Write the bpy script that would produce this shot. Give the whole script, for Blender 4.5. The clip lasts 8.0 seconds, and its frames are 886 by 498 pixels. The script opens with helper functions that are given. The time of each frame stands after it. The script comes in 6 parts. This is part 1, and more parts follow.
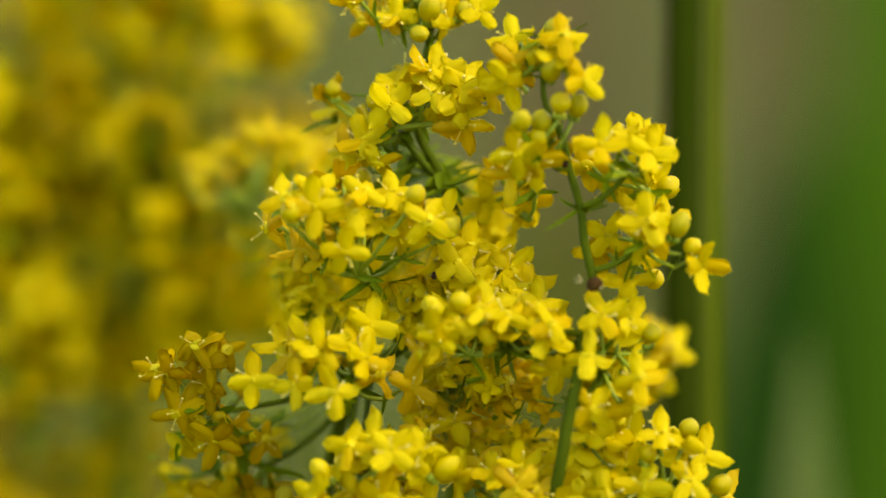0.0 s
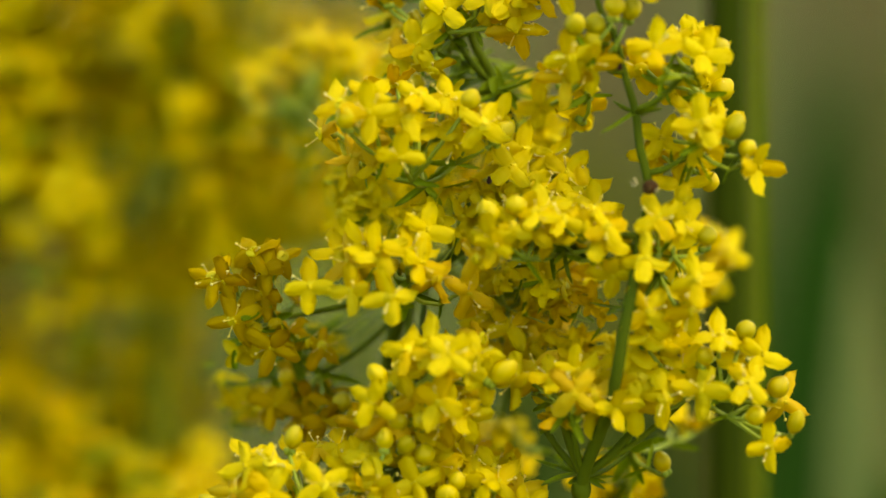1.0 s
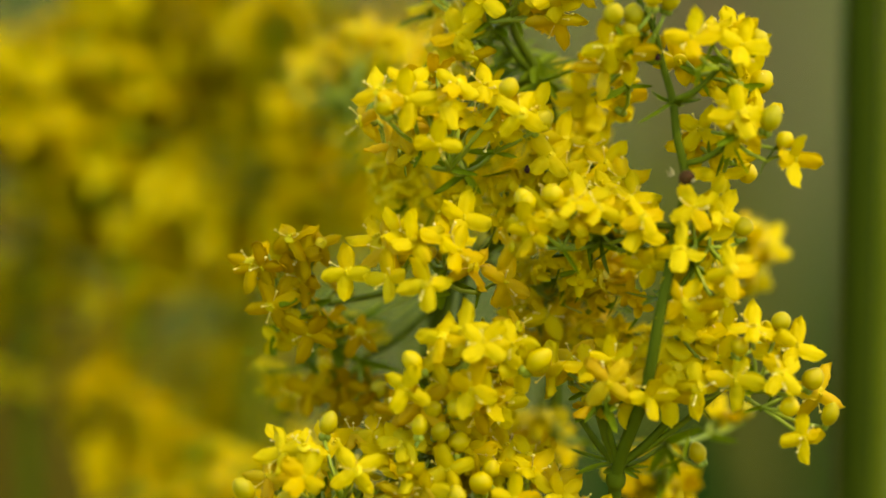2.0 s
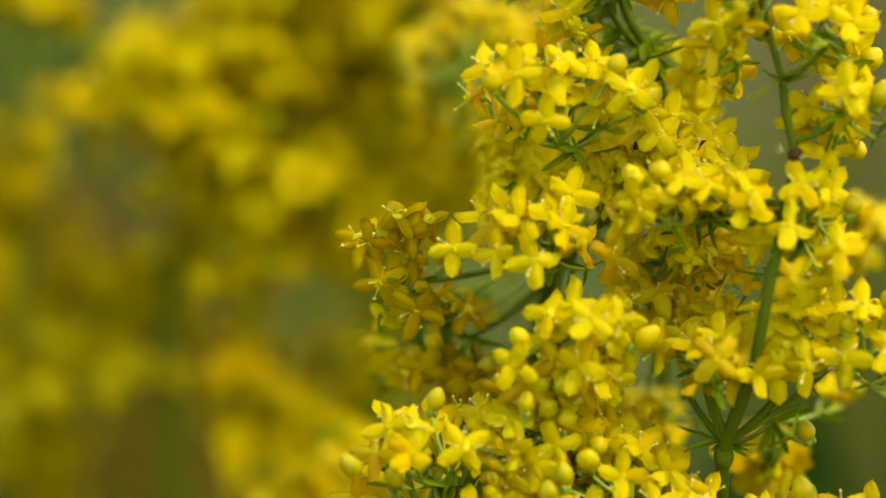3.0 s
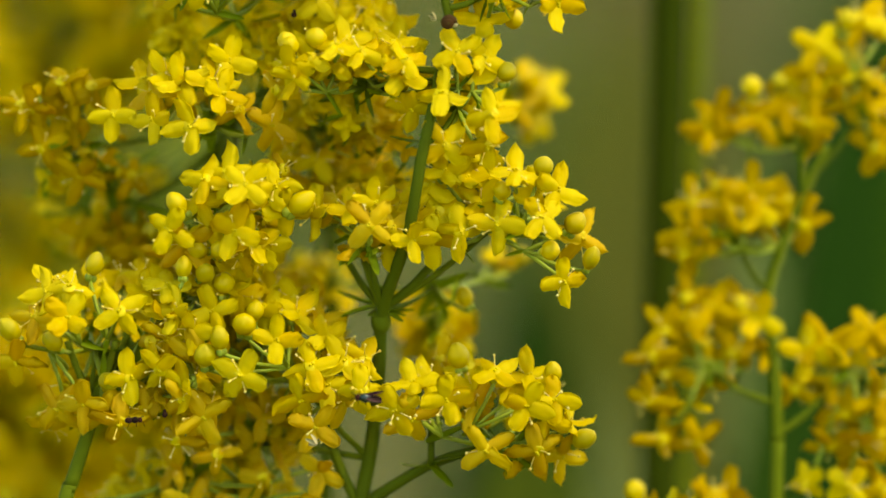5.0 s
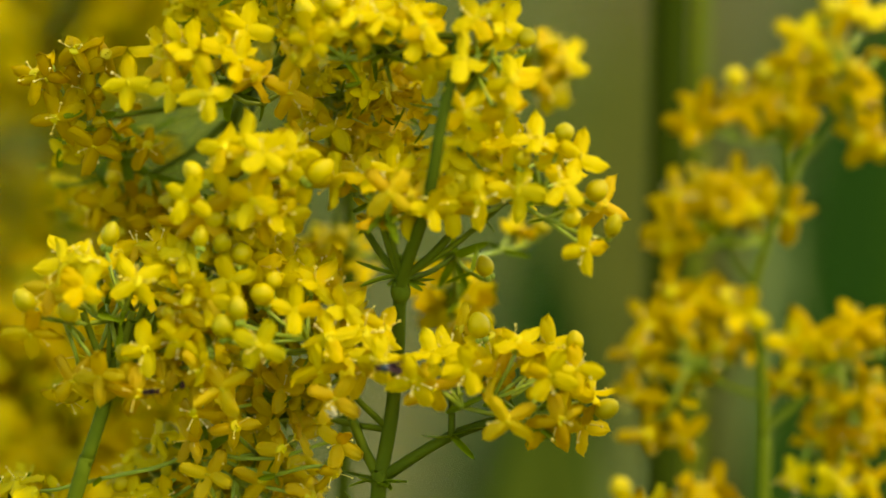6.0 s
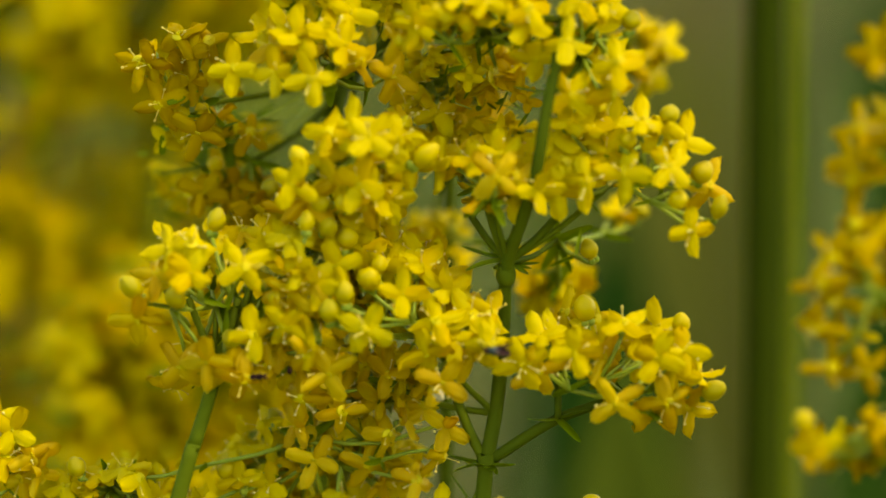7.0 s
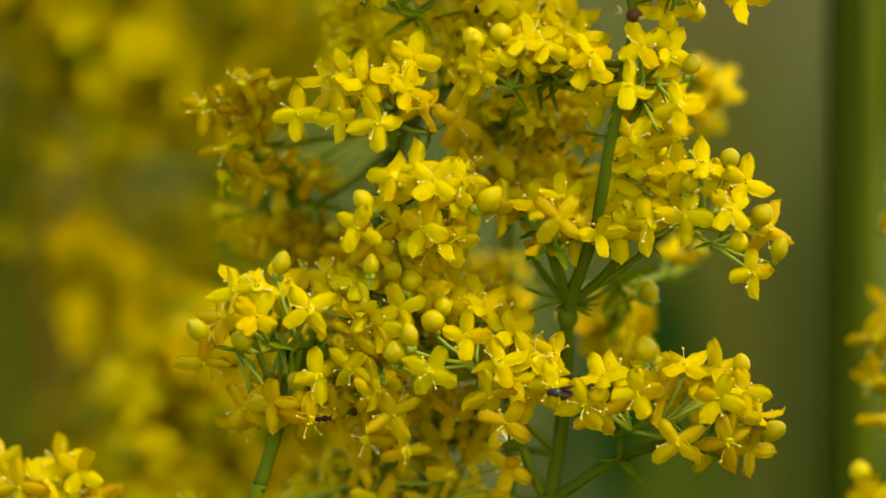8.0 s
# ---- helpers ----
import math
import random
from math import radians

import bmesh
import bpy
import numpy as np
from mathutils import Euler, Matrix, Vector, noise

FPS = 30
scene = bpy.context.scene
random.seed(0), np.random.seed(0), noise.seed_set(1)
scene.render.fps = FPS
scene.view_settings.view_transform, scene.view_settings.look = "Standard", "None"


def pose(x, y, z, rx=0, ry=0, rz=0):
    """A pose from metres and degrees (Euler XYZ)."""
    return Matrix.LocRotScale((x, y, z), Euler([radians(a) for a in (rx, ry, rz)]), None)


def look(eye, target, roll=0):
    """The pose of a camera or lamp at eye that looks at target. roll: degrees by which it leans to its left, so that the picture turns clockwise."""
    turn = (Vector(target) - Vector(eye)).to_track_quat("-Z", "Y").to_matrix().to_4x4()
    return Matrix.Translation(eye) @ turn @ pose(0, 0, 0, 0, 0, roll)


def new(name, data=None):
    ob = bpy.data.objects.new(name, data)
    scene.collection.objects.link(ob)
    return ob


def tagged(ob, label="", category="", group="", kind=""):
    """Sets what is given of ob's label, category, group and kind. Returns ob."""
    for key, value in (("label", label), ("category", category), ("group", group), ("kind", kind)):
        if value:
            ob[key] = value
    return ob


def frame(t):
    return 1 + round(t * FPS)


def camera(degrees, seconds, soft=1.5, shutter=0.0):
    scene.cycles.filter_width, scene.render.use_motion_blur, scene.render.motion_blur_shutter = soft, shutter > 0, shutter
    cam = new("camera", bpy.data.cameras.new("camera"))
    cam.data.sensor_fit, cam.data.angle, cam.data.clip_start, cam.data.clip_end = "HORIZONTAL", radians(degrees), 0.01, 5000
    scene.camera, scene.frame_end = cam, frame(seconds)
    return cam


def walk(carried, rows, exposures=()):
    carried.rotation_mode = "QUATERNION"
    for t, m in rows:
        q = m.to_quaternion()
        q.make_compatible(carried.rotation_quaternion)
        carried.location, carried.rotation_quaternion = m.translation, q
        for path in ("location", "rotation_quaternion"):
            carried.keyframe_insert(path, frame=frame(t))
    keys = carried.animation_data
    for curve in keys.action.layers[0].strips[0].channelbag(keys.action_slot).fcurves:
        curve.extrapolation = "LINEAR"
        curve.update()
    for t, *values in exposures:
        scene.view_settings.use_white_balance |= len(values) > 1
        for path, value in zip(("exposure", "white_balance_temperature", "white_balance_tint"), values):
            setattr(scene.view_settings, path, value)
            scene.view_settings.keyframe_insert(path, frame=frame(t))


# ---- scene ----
MM = 0.001

# ---- camera and its walk ----
cam = camera(8.0, 8.0, soft=1.6)
cam.data.dof.use_dof = True
cam.data.dof.focus_distance = 0.283
cam.data.dof.aperture_fstop = 21.0
walk(cam, [
    (0.0, pose(-0.01367, -0.27804, 0.04033, 84.725, 0, -1.995) @ pose(0, 0, 0, 0, 0, 0.160)),
    (0.2, pose(-0.01292, -0.27658, 0.03934, 84.545, 0, -1.744) @ pose(0, 0, 0, 0, 0, 0.160)),
    (0.5, pose(-0.01362, -0.27623, 0.03890, 84.449, 0, -1.516) @ pose(0, 0, 0, 0, 0, 0.078)),
    (0.7, pose(-0.01259, -0.27775, 0.03927, 84.239, 0, -1.556) @ pose(0, 0, 0, 0, 0, -0.105)),
    (1.0, pose(-0.01484, -0.27807, 0.03962, 84.008, 0, -1.728) @ pose(0, 0, 0, 0, 0, -0.406)),
    (1.2, pose(-0.01408, -0.27826, 0.04043, 84.127, 0, -1.359) @ pose(0, 0, 0, 0, 0, -0.510)),
    (2.3, pose(-0.00933, -0.27929, 0.03669, 84.455, 0, 0.111) @ pose(0, 0, 0, 0, 0, 0.300)),
    (2.5, pose(-0.00989, -0.27761, 0.03650, 84.575, 0, 0.628) @ pose(0, 0, 0, 0, 0, 0.194)),
    (3.0, pose(-0.00833, -0.27869, 0.03635, 84.357, 0, 0.924) @ pose(0, 0, 0, 0, 0, 0.159)),
    (3.3, pose(-0.00773, -0.27996, 0.03697, 84.303, 0, 0.899) @ pose(0, 0, 0, 0, 0, 0.140)),
    (3.5, pose(-0.00652, -0.28151, 0.03661, 84.273, 0, 1.004) @ pose(0, 0, 0, 0, 0, 0.162)),
    (3.8, pose(-0.00499, -0.28407, 0.03723, 84.116, 0, 0.657) @ pose(0, 0, 0, 0, 0, 0.146)),
    (4.0, pose(-0.00338, -0.28524, 0.03691, 83.929, 0, 0.429) @ pose(0, 0, 0, 0, 0, 0.166)),
    (4.1, pose(-0.00211, -0.28507, 0.03701, 83.828, 0, 0.395) @ pose(0, 0, 0, 0, 0, 0.252)),
    (4.5, pose(0.00151, -0.28451, 0.03598, 83.549, 0, 0.270) @ pose(0, 0, 0, 0, 0, 0.363)),
    (4.7, pose(0.00369, -0.28348, 0.03573, 83.450, 0, 0.359) @ pose(0, 0, 0, 0, 0, 0.520)),
    (5.8, pose(0.00452, -0.27805, 0.03342, 83.493, 0, 0.311) @ pose(0, 0, 0, 0, 0, -0.082)),
    (6.0, pose(0.00274, -0.27833, 0.03304, 83.533, 0, 0.236) @ pose(0, 0, 0, 0, 0, 0.151)),
    (6.2, pose(0.00333, -0.27890, 0.03195, 83.638, 0, 0.126) @ pose(0, 0, 0, 0, 0, 0.008)),
    (6.5, pose(0.00056, -0.27839, 0.03095, 83.708, 0, 0.260) @ pose(0, 0, 0, 0, 0, -0.003)),
    (6.8, pose(-0.00127, -0.27816, 0.03114, 83.750, 0, 0.082) @ pose(0, 0, 0, 0, 0, -0.132)),
    (7.0, pose(-0.00315, -0.27857, 0.03139, 83.724, 0, -0.011) @ pose(0, 0, 0, 0, 0, -0.289)),
    (7.3, pose(-0.00371, -0.27874, 0.03141, 83.786, 0, 0.031) @ pose(0, 0, 0, 0, 0, -0.330)),
    (7.5, pose(-0.00451, -0.27952, 0.03177, 83.801, 0, 0.076) @ pose(0, 0, 0, 0, 0, -0.391)),
    (7.8, pose(-0.00551, -0.28046, 0.03288, 83.850, 0, 0.081) @ pose(0, 0, 0, 0, 0, -0.395)),
    (8.0, pose(-0.00554, -0.28154, 0.03314, 83.826, 0, 0.071) @ pose(0, 0, 0, 0, 0, -0.434)),
], exposures=[(0.0, 2.02, 7950, 8), (0.6, 2.05, 8000, 8), (1.2, 1.99, 8100, 8), (3.5, 2.12, 8100, 8), (4.5, 2.08, 8150, 8), (6.5, 2.04, 8200, 8), (7.0, 1.96, 8550, 8), (8.0, 1.95, 8800, 8)])

# ---- world, sun, exposure ----
SUN = Vector((0.45, -0.28, 0.85)).normalized()
world = bpy.data.worlds.new("sky")
scene.world = world
world.use_nodes = True
wn = world.node_tree
sky = wn.nodes.new("ShaderNodeTexSky")
sky.sky_type = "NISHITA"
sky.sun_disc = False
sky.sun_elevation = math.asin(SUN.z)
sky.sun_rotation = math.atan2(SUN.x, SUN.y)
wn.nodes["Background"].inputs["Strength"].default_value = 0.15
wn.links.new(sky.outputs[0], wn.nodes["Background"].inputs["Color"])
sun_data = bpy.data.lights.new("sun", "SUN")
sun_data.energy = 0.75
sun_data.angle = radians(4)
sun_data.color = (1.0, 0.95, 0.86)
sun = new("sun", sun_data)
sun.matrix_world = look(SUN * 5, (0, 0, 0))


# ---- materials ----
def material(name):
    m = bpy.data.materials.new(name)
    m.use_nodes = True
    m.node_tree.nodes.clear()
    return m, m.node_tree


def node(tree, kind, **inputs):
    n = tree.nodes.new(kind)
    for key, value in inputs.items():
        n.inputs[key.replace("_", " ")].default_value = value
    return n


def ramp(tree, source, stops):
    r = tree.nodes.new("ShaderNodeValToRGB")
    e = r.color_ramp.elements
    while len(e) < len(stops):
        e.new(0.5)
    for el, (pos, col) in zip(e, stops):
        el.position, el.color = pos, (*col, 1)
    tree.links.new(source, r.inputs[0])
    return r.outputs[0]


def plant_skin(name, stops, thin, grain, rough=0.5, gloss=0.3, island=False, bump=0.25, speck=False, clump=None):
    """A leaf-like surface: colour from piece to piece, fine grain, and some light that passes through."""
    m, tree = material(name)
    link = tree.links.new
    coord = tree.nodes.new("ShaderNodeTexCoord")
    big = node(tree, "ShaderNodeTexNoise", Scale=grain * 0.18, Detail=2.0)
    fine = node(tree, "ShaderNodeTexNoise", Scale=grain, Detail=4.0, Roughness=0.65)
    link(coord.outputs["Object"], big.inputs["Vector"])
    link(coord.outputs["Object"], fine.inputs["Vector"])
    if clump:
        where = node(tree, "ShaderNodeMapping", Scale=clump)
        link(coord.outputs["Object"], where.inputs["Vector"])
        patch = node(tree, "ShaderNodeTexNoise", Scale=1.0, Detail=1.5)
        link(where.outputs[0], patch.inputs["Vector"])
        spread = node(tree, "ShaderNodeMapRange")
        spread.inputs[1].default_value, spread.inputs[2].default_value = 0.36, 0.64
        link(patch.outputs["Fac"], spread.inputs[0])
        pick = spread.outputs[0]
    elif island:
        pick = tree.nodes.new("ShaderNodeNewGeometry").outputs["Random Per Island"]
    else:
        pick = tree.nodes.new("ShaderNodeObjectInfo").outputs["Random"]
    a = node(tree, "ShaderNodeMath")
    a.operation = "MULTIPLY_ADD"
    link(big.outputs["Fac"], a.inputs[0])
    a.inputs[1].default_value = 0.55
    link(pick, a.inputs[2])
    b = node(tree, "ShaderNodeMath")
    b.operation = "MULTIPLY_ADD"
    link(fine.outputs["Fac"], b.inputs[0])
    b.inputs[1].default_value = 0.35
    link(a.outputs[0], b.inputs[2])
    c = node(tree, "ShaderNodeMath")
    c.operation = "MULTIPLY"
    link(b.outputs[0], c.inputs[0])
    c.inputs[1].default_value = 0.53
    colour = ramp(tree, c.outputs[0], stops)
    if speck:
        dots = node(tree, "ShaderNodeTexVoronoi", Scale=900.0)
        link(coord.outputs["Object"], dots.inputs["Vector"])
        rare = node(tree, "ShaderNodeSeparateColor")
        link(dots.outputs["Color"], rare.inputs[0])
        few = node(tree, "ShaderNodeMath")
        few.operation = "LESS_THAN"
        link(rare.outputs[0], few.inputs[0])
        few.inputs[1].default_value = 0.05
        near = node(tree, "ShaderNodeMath")
        near.operation = "LESS_THAN"
        link(dots.outputs["Distance"], near.inputs[0])
        near.inputs[1].default_value = 0.12
        both = node(tree, "ShaderNodeMath")
        both.operation = "MULTIPLY"
        link(few.outputs[0], both.inputs[0])
        link(near.outputs[0], both.inputs[1])
        spot = tree.nodes.new("ShaderNodeMix")
        spot.data_type = "RGBA"
        link(both.outputs[0], spot.inputs[0])
        link(colour, spot.inputs[6])
        spot.inputs[7].default_value = (0.10, 0.03, 0.006, 1)
        colour = spot.outputs[2]
    relief = node(tree, "ShaderNodeBump", Strength=bump, Distance=0.00006)
    link(fine.outputs["Fac"], relief.inputs["Height"])
    face = node(tree, "ShaderNodeBsdfPrincipled", Roughness=rough)
    face.inputs["Specular IOR Level"].default_value = gloss
    link(colour, face.inputs["Base Color"])
    link(relief.outputs[0], face.inputs["Normal"])
    end = tree.nodes.new("ShaderNodeOutputMaterial")
    if thin > 0:
        passed = tree.nodes.new("ShaderNodeBsdfTranslucent")
        link(colour, passed.inputs["Color"])
        link(relief.outputs[0], passed.inputs["Normal"])
        mix = tree.nodes.new("ShaderNodeMixShader")
        mix.inputs[0].default_value = thin
        link(face.outputs[0], mix.inputs[1])
        link(passed.outputs[0], mix.inputs[2])
        link(mix.outputs[0], end.inputs[0])
    else:
        link(face.outputs[0], end.inputs[0])
    return m


PETAL = plant_skin("petal_yellow", [(0.2, (0.72, 0.50, 0.007)), (0.42, (0.77, 0.615, 0.012)), (0.85, (0.80, 0.66, 0.018))], 0.62, 2600, 0.65, 0.1, speck=True)
FADED = plant_skin("petal_faded", [(0.1, (0.68, 0.43, 0.008)), (0.5, (0.75, 0.54, 0.013)), (0.9, (0.80, 0.63, 0.020))], 0.62, 2600, 0.6, 0.14, speck=True)
GOLD = plant_skin("petal_gold", [(0.1, (0.58, 0.42, 0.004)), (0.5, (0.69, 0.53, 0.006)), (0.9, (0.77, 0.62, 0.010))], 0.6, 2600, 0.6, 0.1)
# Orange of drooping old petals, also used to paint shade on some sprays.
OLD_SHADED = plant_skin("petal_drooping_shaded", [(0.1, (0.50, 0.31, 0.003)), (0.5, (0.60, 0.40, 0.004)), (0.9, (0.70, 0.50, 0.008))], 0.6, 2600, 0.6, 0.06)
BUD = plant_skin("bud_skin", [(0.12, (0.34, 0.31, 0.006)), (0.35, (0.48, 0.37, 0.004)), (0.6, (0.56, 0.42, 0.003)), (0.9, (0.64, 0.49, 0.006))], 0.3, 2200, 0.5, 0.18)
HEART = plant_skin("flower_heart", [(0.1, (0.62, 0.46, 0.005)), (0.6, (0.70, 0.56, 0.007)), (0.9, (0.78, 0.64, 0.012))], 0.3, 3000, 0.5, 0.2)
ANTHER = plant_skin("anther", [(0.1, (0.72, 0.52, 0.05)), (0.5, (0.80, 0.64, 0.12)), (0.9, (0.86, 0.74, 0.28))], 0.3, 6000, 0.6, 0.12)
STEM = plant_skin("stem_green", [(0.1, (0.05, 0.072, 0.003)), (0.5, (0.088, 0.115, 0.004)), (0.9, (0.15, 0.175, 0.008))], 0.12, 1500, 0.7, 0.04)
PALE = plant_skin("leaf_pale", [(0.1, (0.11, 0.15, 0.035)), (0.5, (0.16, 0.20, 0.050)), (0.9, (0.22, 0.25, 0.08))], 0.3, 90, 0.75, 0.06)
DEEP = plant_skin("leaf_deep", [(0.1, (0.008, 0.03, 0.002)), (0.5, (0.014, 0.045, 0.003)), (0.9, (0.03, 0.065, 0.005))], 0.15, 90, 0.8, 0.04)
FRESH = plant_skin("leaf_fresh", [(0.1, (0.04, 0.10, 0.003)), (0.5, (0.055, 0.13, 0.004)), (0.9, (0.08, 0.16, 0.006))], 0.3, 90, 0.75, 0.06)
OLIVE = plant_skin("leaf_olive", [(0.1, (0.057, 0.083, 0.005)), (0.5, (0.092, 0.122, 0.009)), (0.9, (0.138, 0.161, 0.018))], 0.3, 90, 0.75, 0.06)
STRAW = plant_skin("leaf_straw", [(0.1, (0.11, 0.072, 0.018)), (0.5, (0.165, 0.112, 0.030)), (0.9, (0.22, 0.16, 0.05))], 0.3, 90, 0.7, 0.08)
TAN = plant_skin("leaf_tan", [(0.1, (0.13, 0.102, 0.034)), (0.5, (0.18, 0.143, 0.052)), (0.9, (0.24, 0.19, 0.078))], 0.3, 90, 0.7, 0.08)
OCHRE = plant_skin("leaf_ochre", [(0.1, (0.075, 0.052, 0.004)), (0.5, (0.115, 0.082, 0.006)), (0.9, (0.16, 0.12, 0.012))], 0.3, 90, 0.75, 0.04)
SEDGE = plant_skin("leaf_half_dry", [(0.1, (0.085, 0.092, 0.010)), (0.5, (0.125, 0.128, 0.016)), (0.9, (0.165, 0.16, 0.028))], 0.3, 90, 0.7, 0.08)
TWIG = plant_skin("branchlet_green", [(0.1, (0.20, 0.27, 0.014)), (0.5, (0.32, 0.38, 0.024)), (0.9, (0.46, 0.48, 0.05))], 0.25, 1800, 0.45, 0.25, island=True)
LEAF = plant_skin("leaf_green", [(0.1, (0.15, 0.22, 0.004)), (0.5, (0.23, 0.31, 0.006)), (0.9, (0.34, 0.41, 0.014))], 0.6, 1400, 0.6, 0.08)
OVARY = plant_skin("ovary_green", [(0.1, (0.15, 0.21, 0.010)), (0.5, (0.25, 0.31, 0.018)), (0.9, (0.38, 0.42, 0.03))], 0.2, 2600, 0.45, 0.25)
# Near-black green: the stalk's shaded side is put into its base colour.
STALK = plant_skin("stalk_shaded_green", [(0.1, (0.012, 0.021, 0.001)), (0.5, (0.020, 0.032, 0.001)), (0.9, (0.040, 0.05, 0.001))], 0.05, 300, 0.75, 0.03)
GRASS = plant_skin("grass_green", [(0.2, (0.012, 0.05, 0.003)), (0.38, (0.03, 0.08, 0.005)), (0.5, (0.07, 0.095, 0.006)), (0.6, (0.135, 0.11, 0.018)), (0.78, (0.23, 0.165, 0.05))], 0.3, 60, 0.8, 0.03, clump=(5.5, 1.3, 0.2))
SHELL = plant_skin("shell_brown", [(0.1, (0.02, 0.009, 0.001)), (0.5, (0.08, 0.032, 0.003)), (0.9, (0.26, 0.15, 0.03))], 0.0, 2500, 0.65, 0.1)
WING = plant_skin("wing_brown", [(0.1, (0.02, 0.008, 0.008)), (0.5, (0.05, 0.022, 0.018)), (0.9, (0.09, 0.05, 0.035))], 0.2, 4000, 0.9, 0.0)
HUSK = plant_skin("dry_husk", [(0.1, (0.22, 0.18, 0.06)), (0.5, (0.40, 0.33, 0.13)), (0.9, (0.62, 0.54, 0.28))], 0.2, 2500, 0.6, 0.2)
DARK = plant_skin("insect_dark", [(0.1, (0.006, 0.004, 0.003)), (0.6, (0.025, 0.010, 0.005)), (0.9, (0.07, 0.018, 0.008))], 0.0, 5000, 0.75, 0.05)


def soil():
    m, tree = material("dry_meadow_soil")
    link = tree.links.new
    coord = tree.nodes.new("ShaderNodeTexCoord")
    wide = node(tree, "ShaderNodeTexNoise", Scale=1.3, Detail=3.0)
    fine = node(tree, "ShaderNodeTexNoise", Scale=45.0, Detail=6.0, Roughness=0.7)
    for n in (wide, fine):
        link(coord.outputs["Object"], n.inputs["Vector"])
    add = node(tree, "ShaderNodeMath")
    add.operation = "MULTIPLY_ADD"
    link(fine.outputs["Fac"], add.inputs[0])
    add.inputs[1].default_value = 0.4
    link(wide.outputs["Fac"], add.inputs[2])
    col = ramp(tree, add.outputs[0], [(0.42, (0.05, 0.10, 0.004)), (0.62, (0.09, 0.12, 0.008)), (0.8, (0.17, 0.125, 0.025)), (0.95, (0.28, 0.20, 0.06))])
    relief = node(tree, "ShaderNodeBump", Strength=0.8, Distance=0.02)
    link(fine.outputs["Fac"], relief.inputs["Height"])
    face = node(tree, "ShaderNodeBsdfPrincipled", Roughness=0.95)
    link(col, face.inputs["Base Color"])
    link(relief.outputs[0], face.inputs["Normal"])
    link(face.outputs[0], tree.nodes.new("ShaderNodeOutputMaterial").inputs[0])
    return m


def metal_green():
    m, tree = material("metallic_green")
    link = tree.links.new
    n = node(tree, "ShaderNodeTexNoise", Scale=5000.0, Detail=3.0)
    coord = tree.nodes.new("ShaderNodeTexCoord")
    link(coord.outputs["Object"], n.inputs["Vector"])
    col = ramp(tree, n.outputs["Fac"], [(0.3, (0.004, 0.008, 0.004)), (0.6, (0.008, 0.03, 0.012)), (0.8, (0.02, 0.08, 0.035))])
    face = node(tree, "ShaderNodeBsdfPrincipled", Roughness=0.3, Metallic=0.1)
    link(col, face.inputs["Base Color"])
    link(face.outputs[0], tree.nodes.new("ShaderNodeOutputMaterial").inputs[0])
    return m


SOIL, METAL = soil(), metal_green()


# ---- mesh tools (all lengths in mm) ----
def mesh_of(name, bm, mat, smooth=True):
    bm.normal_update()
    data = bpy.data.meshes.new(name)
    bm.to_mesh(data)
    bm.free()
    for poly in data.polygons:
        poly.use_smooth = smooth
    data.materials.append(mat)
    return data


def part(name, data, parent, m=None, label=""):
    ob = new(name, data)
    ob.parent = parent
    if m is not None:
        ob.matrix_basis = m
    return tagged(ob, label)


def glide(path, steps):
    """Points on a smooth curve through the path's nodes."""
    pts = [Vector(q) for q in path]
    pts = [2 * pts[0] - pts[1], *pts, 2 * pts[-1] - pts[-2]]
    line = []
    for k in range(1, len(pts) - 2):
        a, b, c, d = pts[k - 1:k + 3]
        for s in range(steps):
            t = s / steps
            line.append(0.5 * (2 * b + (c - a) * t + (2 * a - 5 * b + 4 * c - d) * t * t + (3 * b - a - 3 * c + d) * t ** 3))
    return line + [pts[-2]]


def tube(bm, line, r0, r1, sides=8, ridge=0.0):
    """A tapered tube along a line of points, in mm; ridge makes it slightly four-cornered."""
    rings, n = [], len(line)
    side = None
    for k, c in enumerate(line):
        way = (line[min(k + 1, n - 1)] - line[max(k - 1, 0)]).normalized()
        if side is None:
            side = way.orthogonal().normalized()
        side = (side - way * side.dot(way)).normalized()
        up = way.cross(side)
        r = r0 + (r1 - r0) * k / (n - 1)
        ring = []
        for s in range(sides):
            ang = 2 * math.pi * s / sides
            rr = r * (1 + ridge * math.cos(4 * ang))
            ring.append(bm.verts.new((c + side * math.cos(ang) * rr + up * math.sin(ang) * rr) * MM))
        rings.append(ring)
    for a, b in zip(rings, rings[1:]):
        for s in range(sides):
            bm.faces.new((a[s], a[(s + 1) % sides], b[(s + 1) % sides], b[s]))
    bm.faces.new(rings[0][::-1])
    bm.faces.new(rings[-1])


def ball(bm, centre, r, squash=(1, 1, 1), u=10, v=7):
    m = Matrix.Translation(Vector(centre) * MM) @ Matrix.Diagonal((*[r * q * MM for q in squash], 1))
    return bmesh.ops.create_uvsphere(bm, u_segments=u, v_segments=v, radius=1, matrix=m)


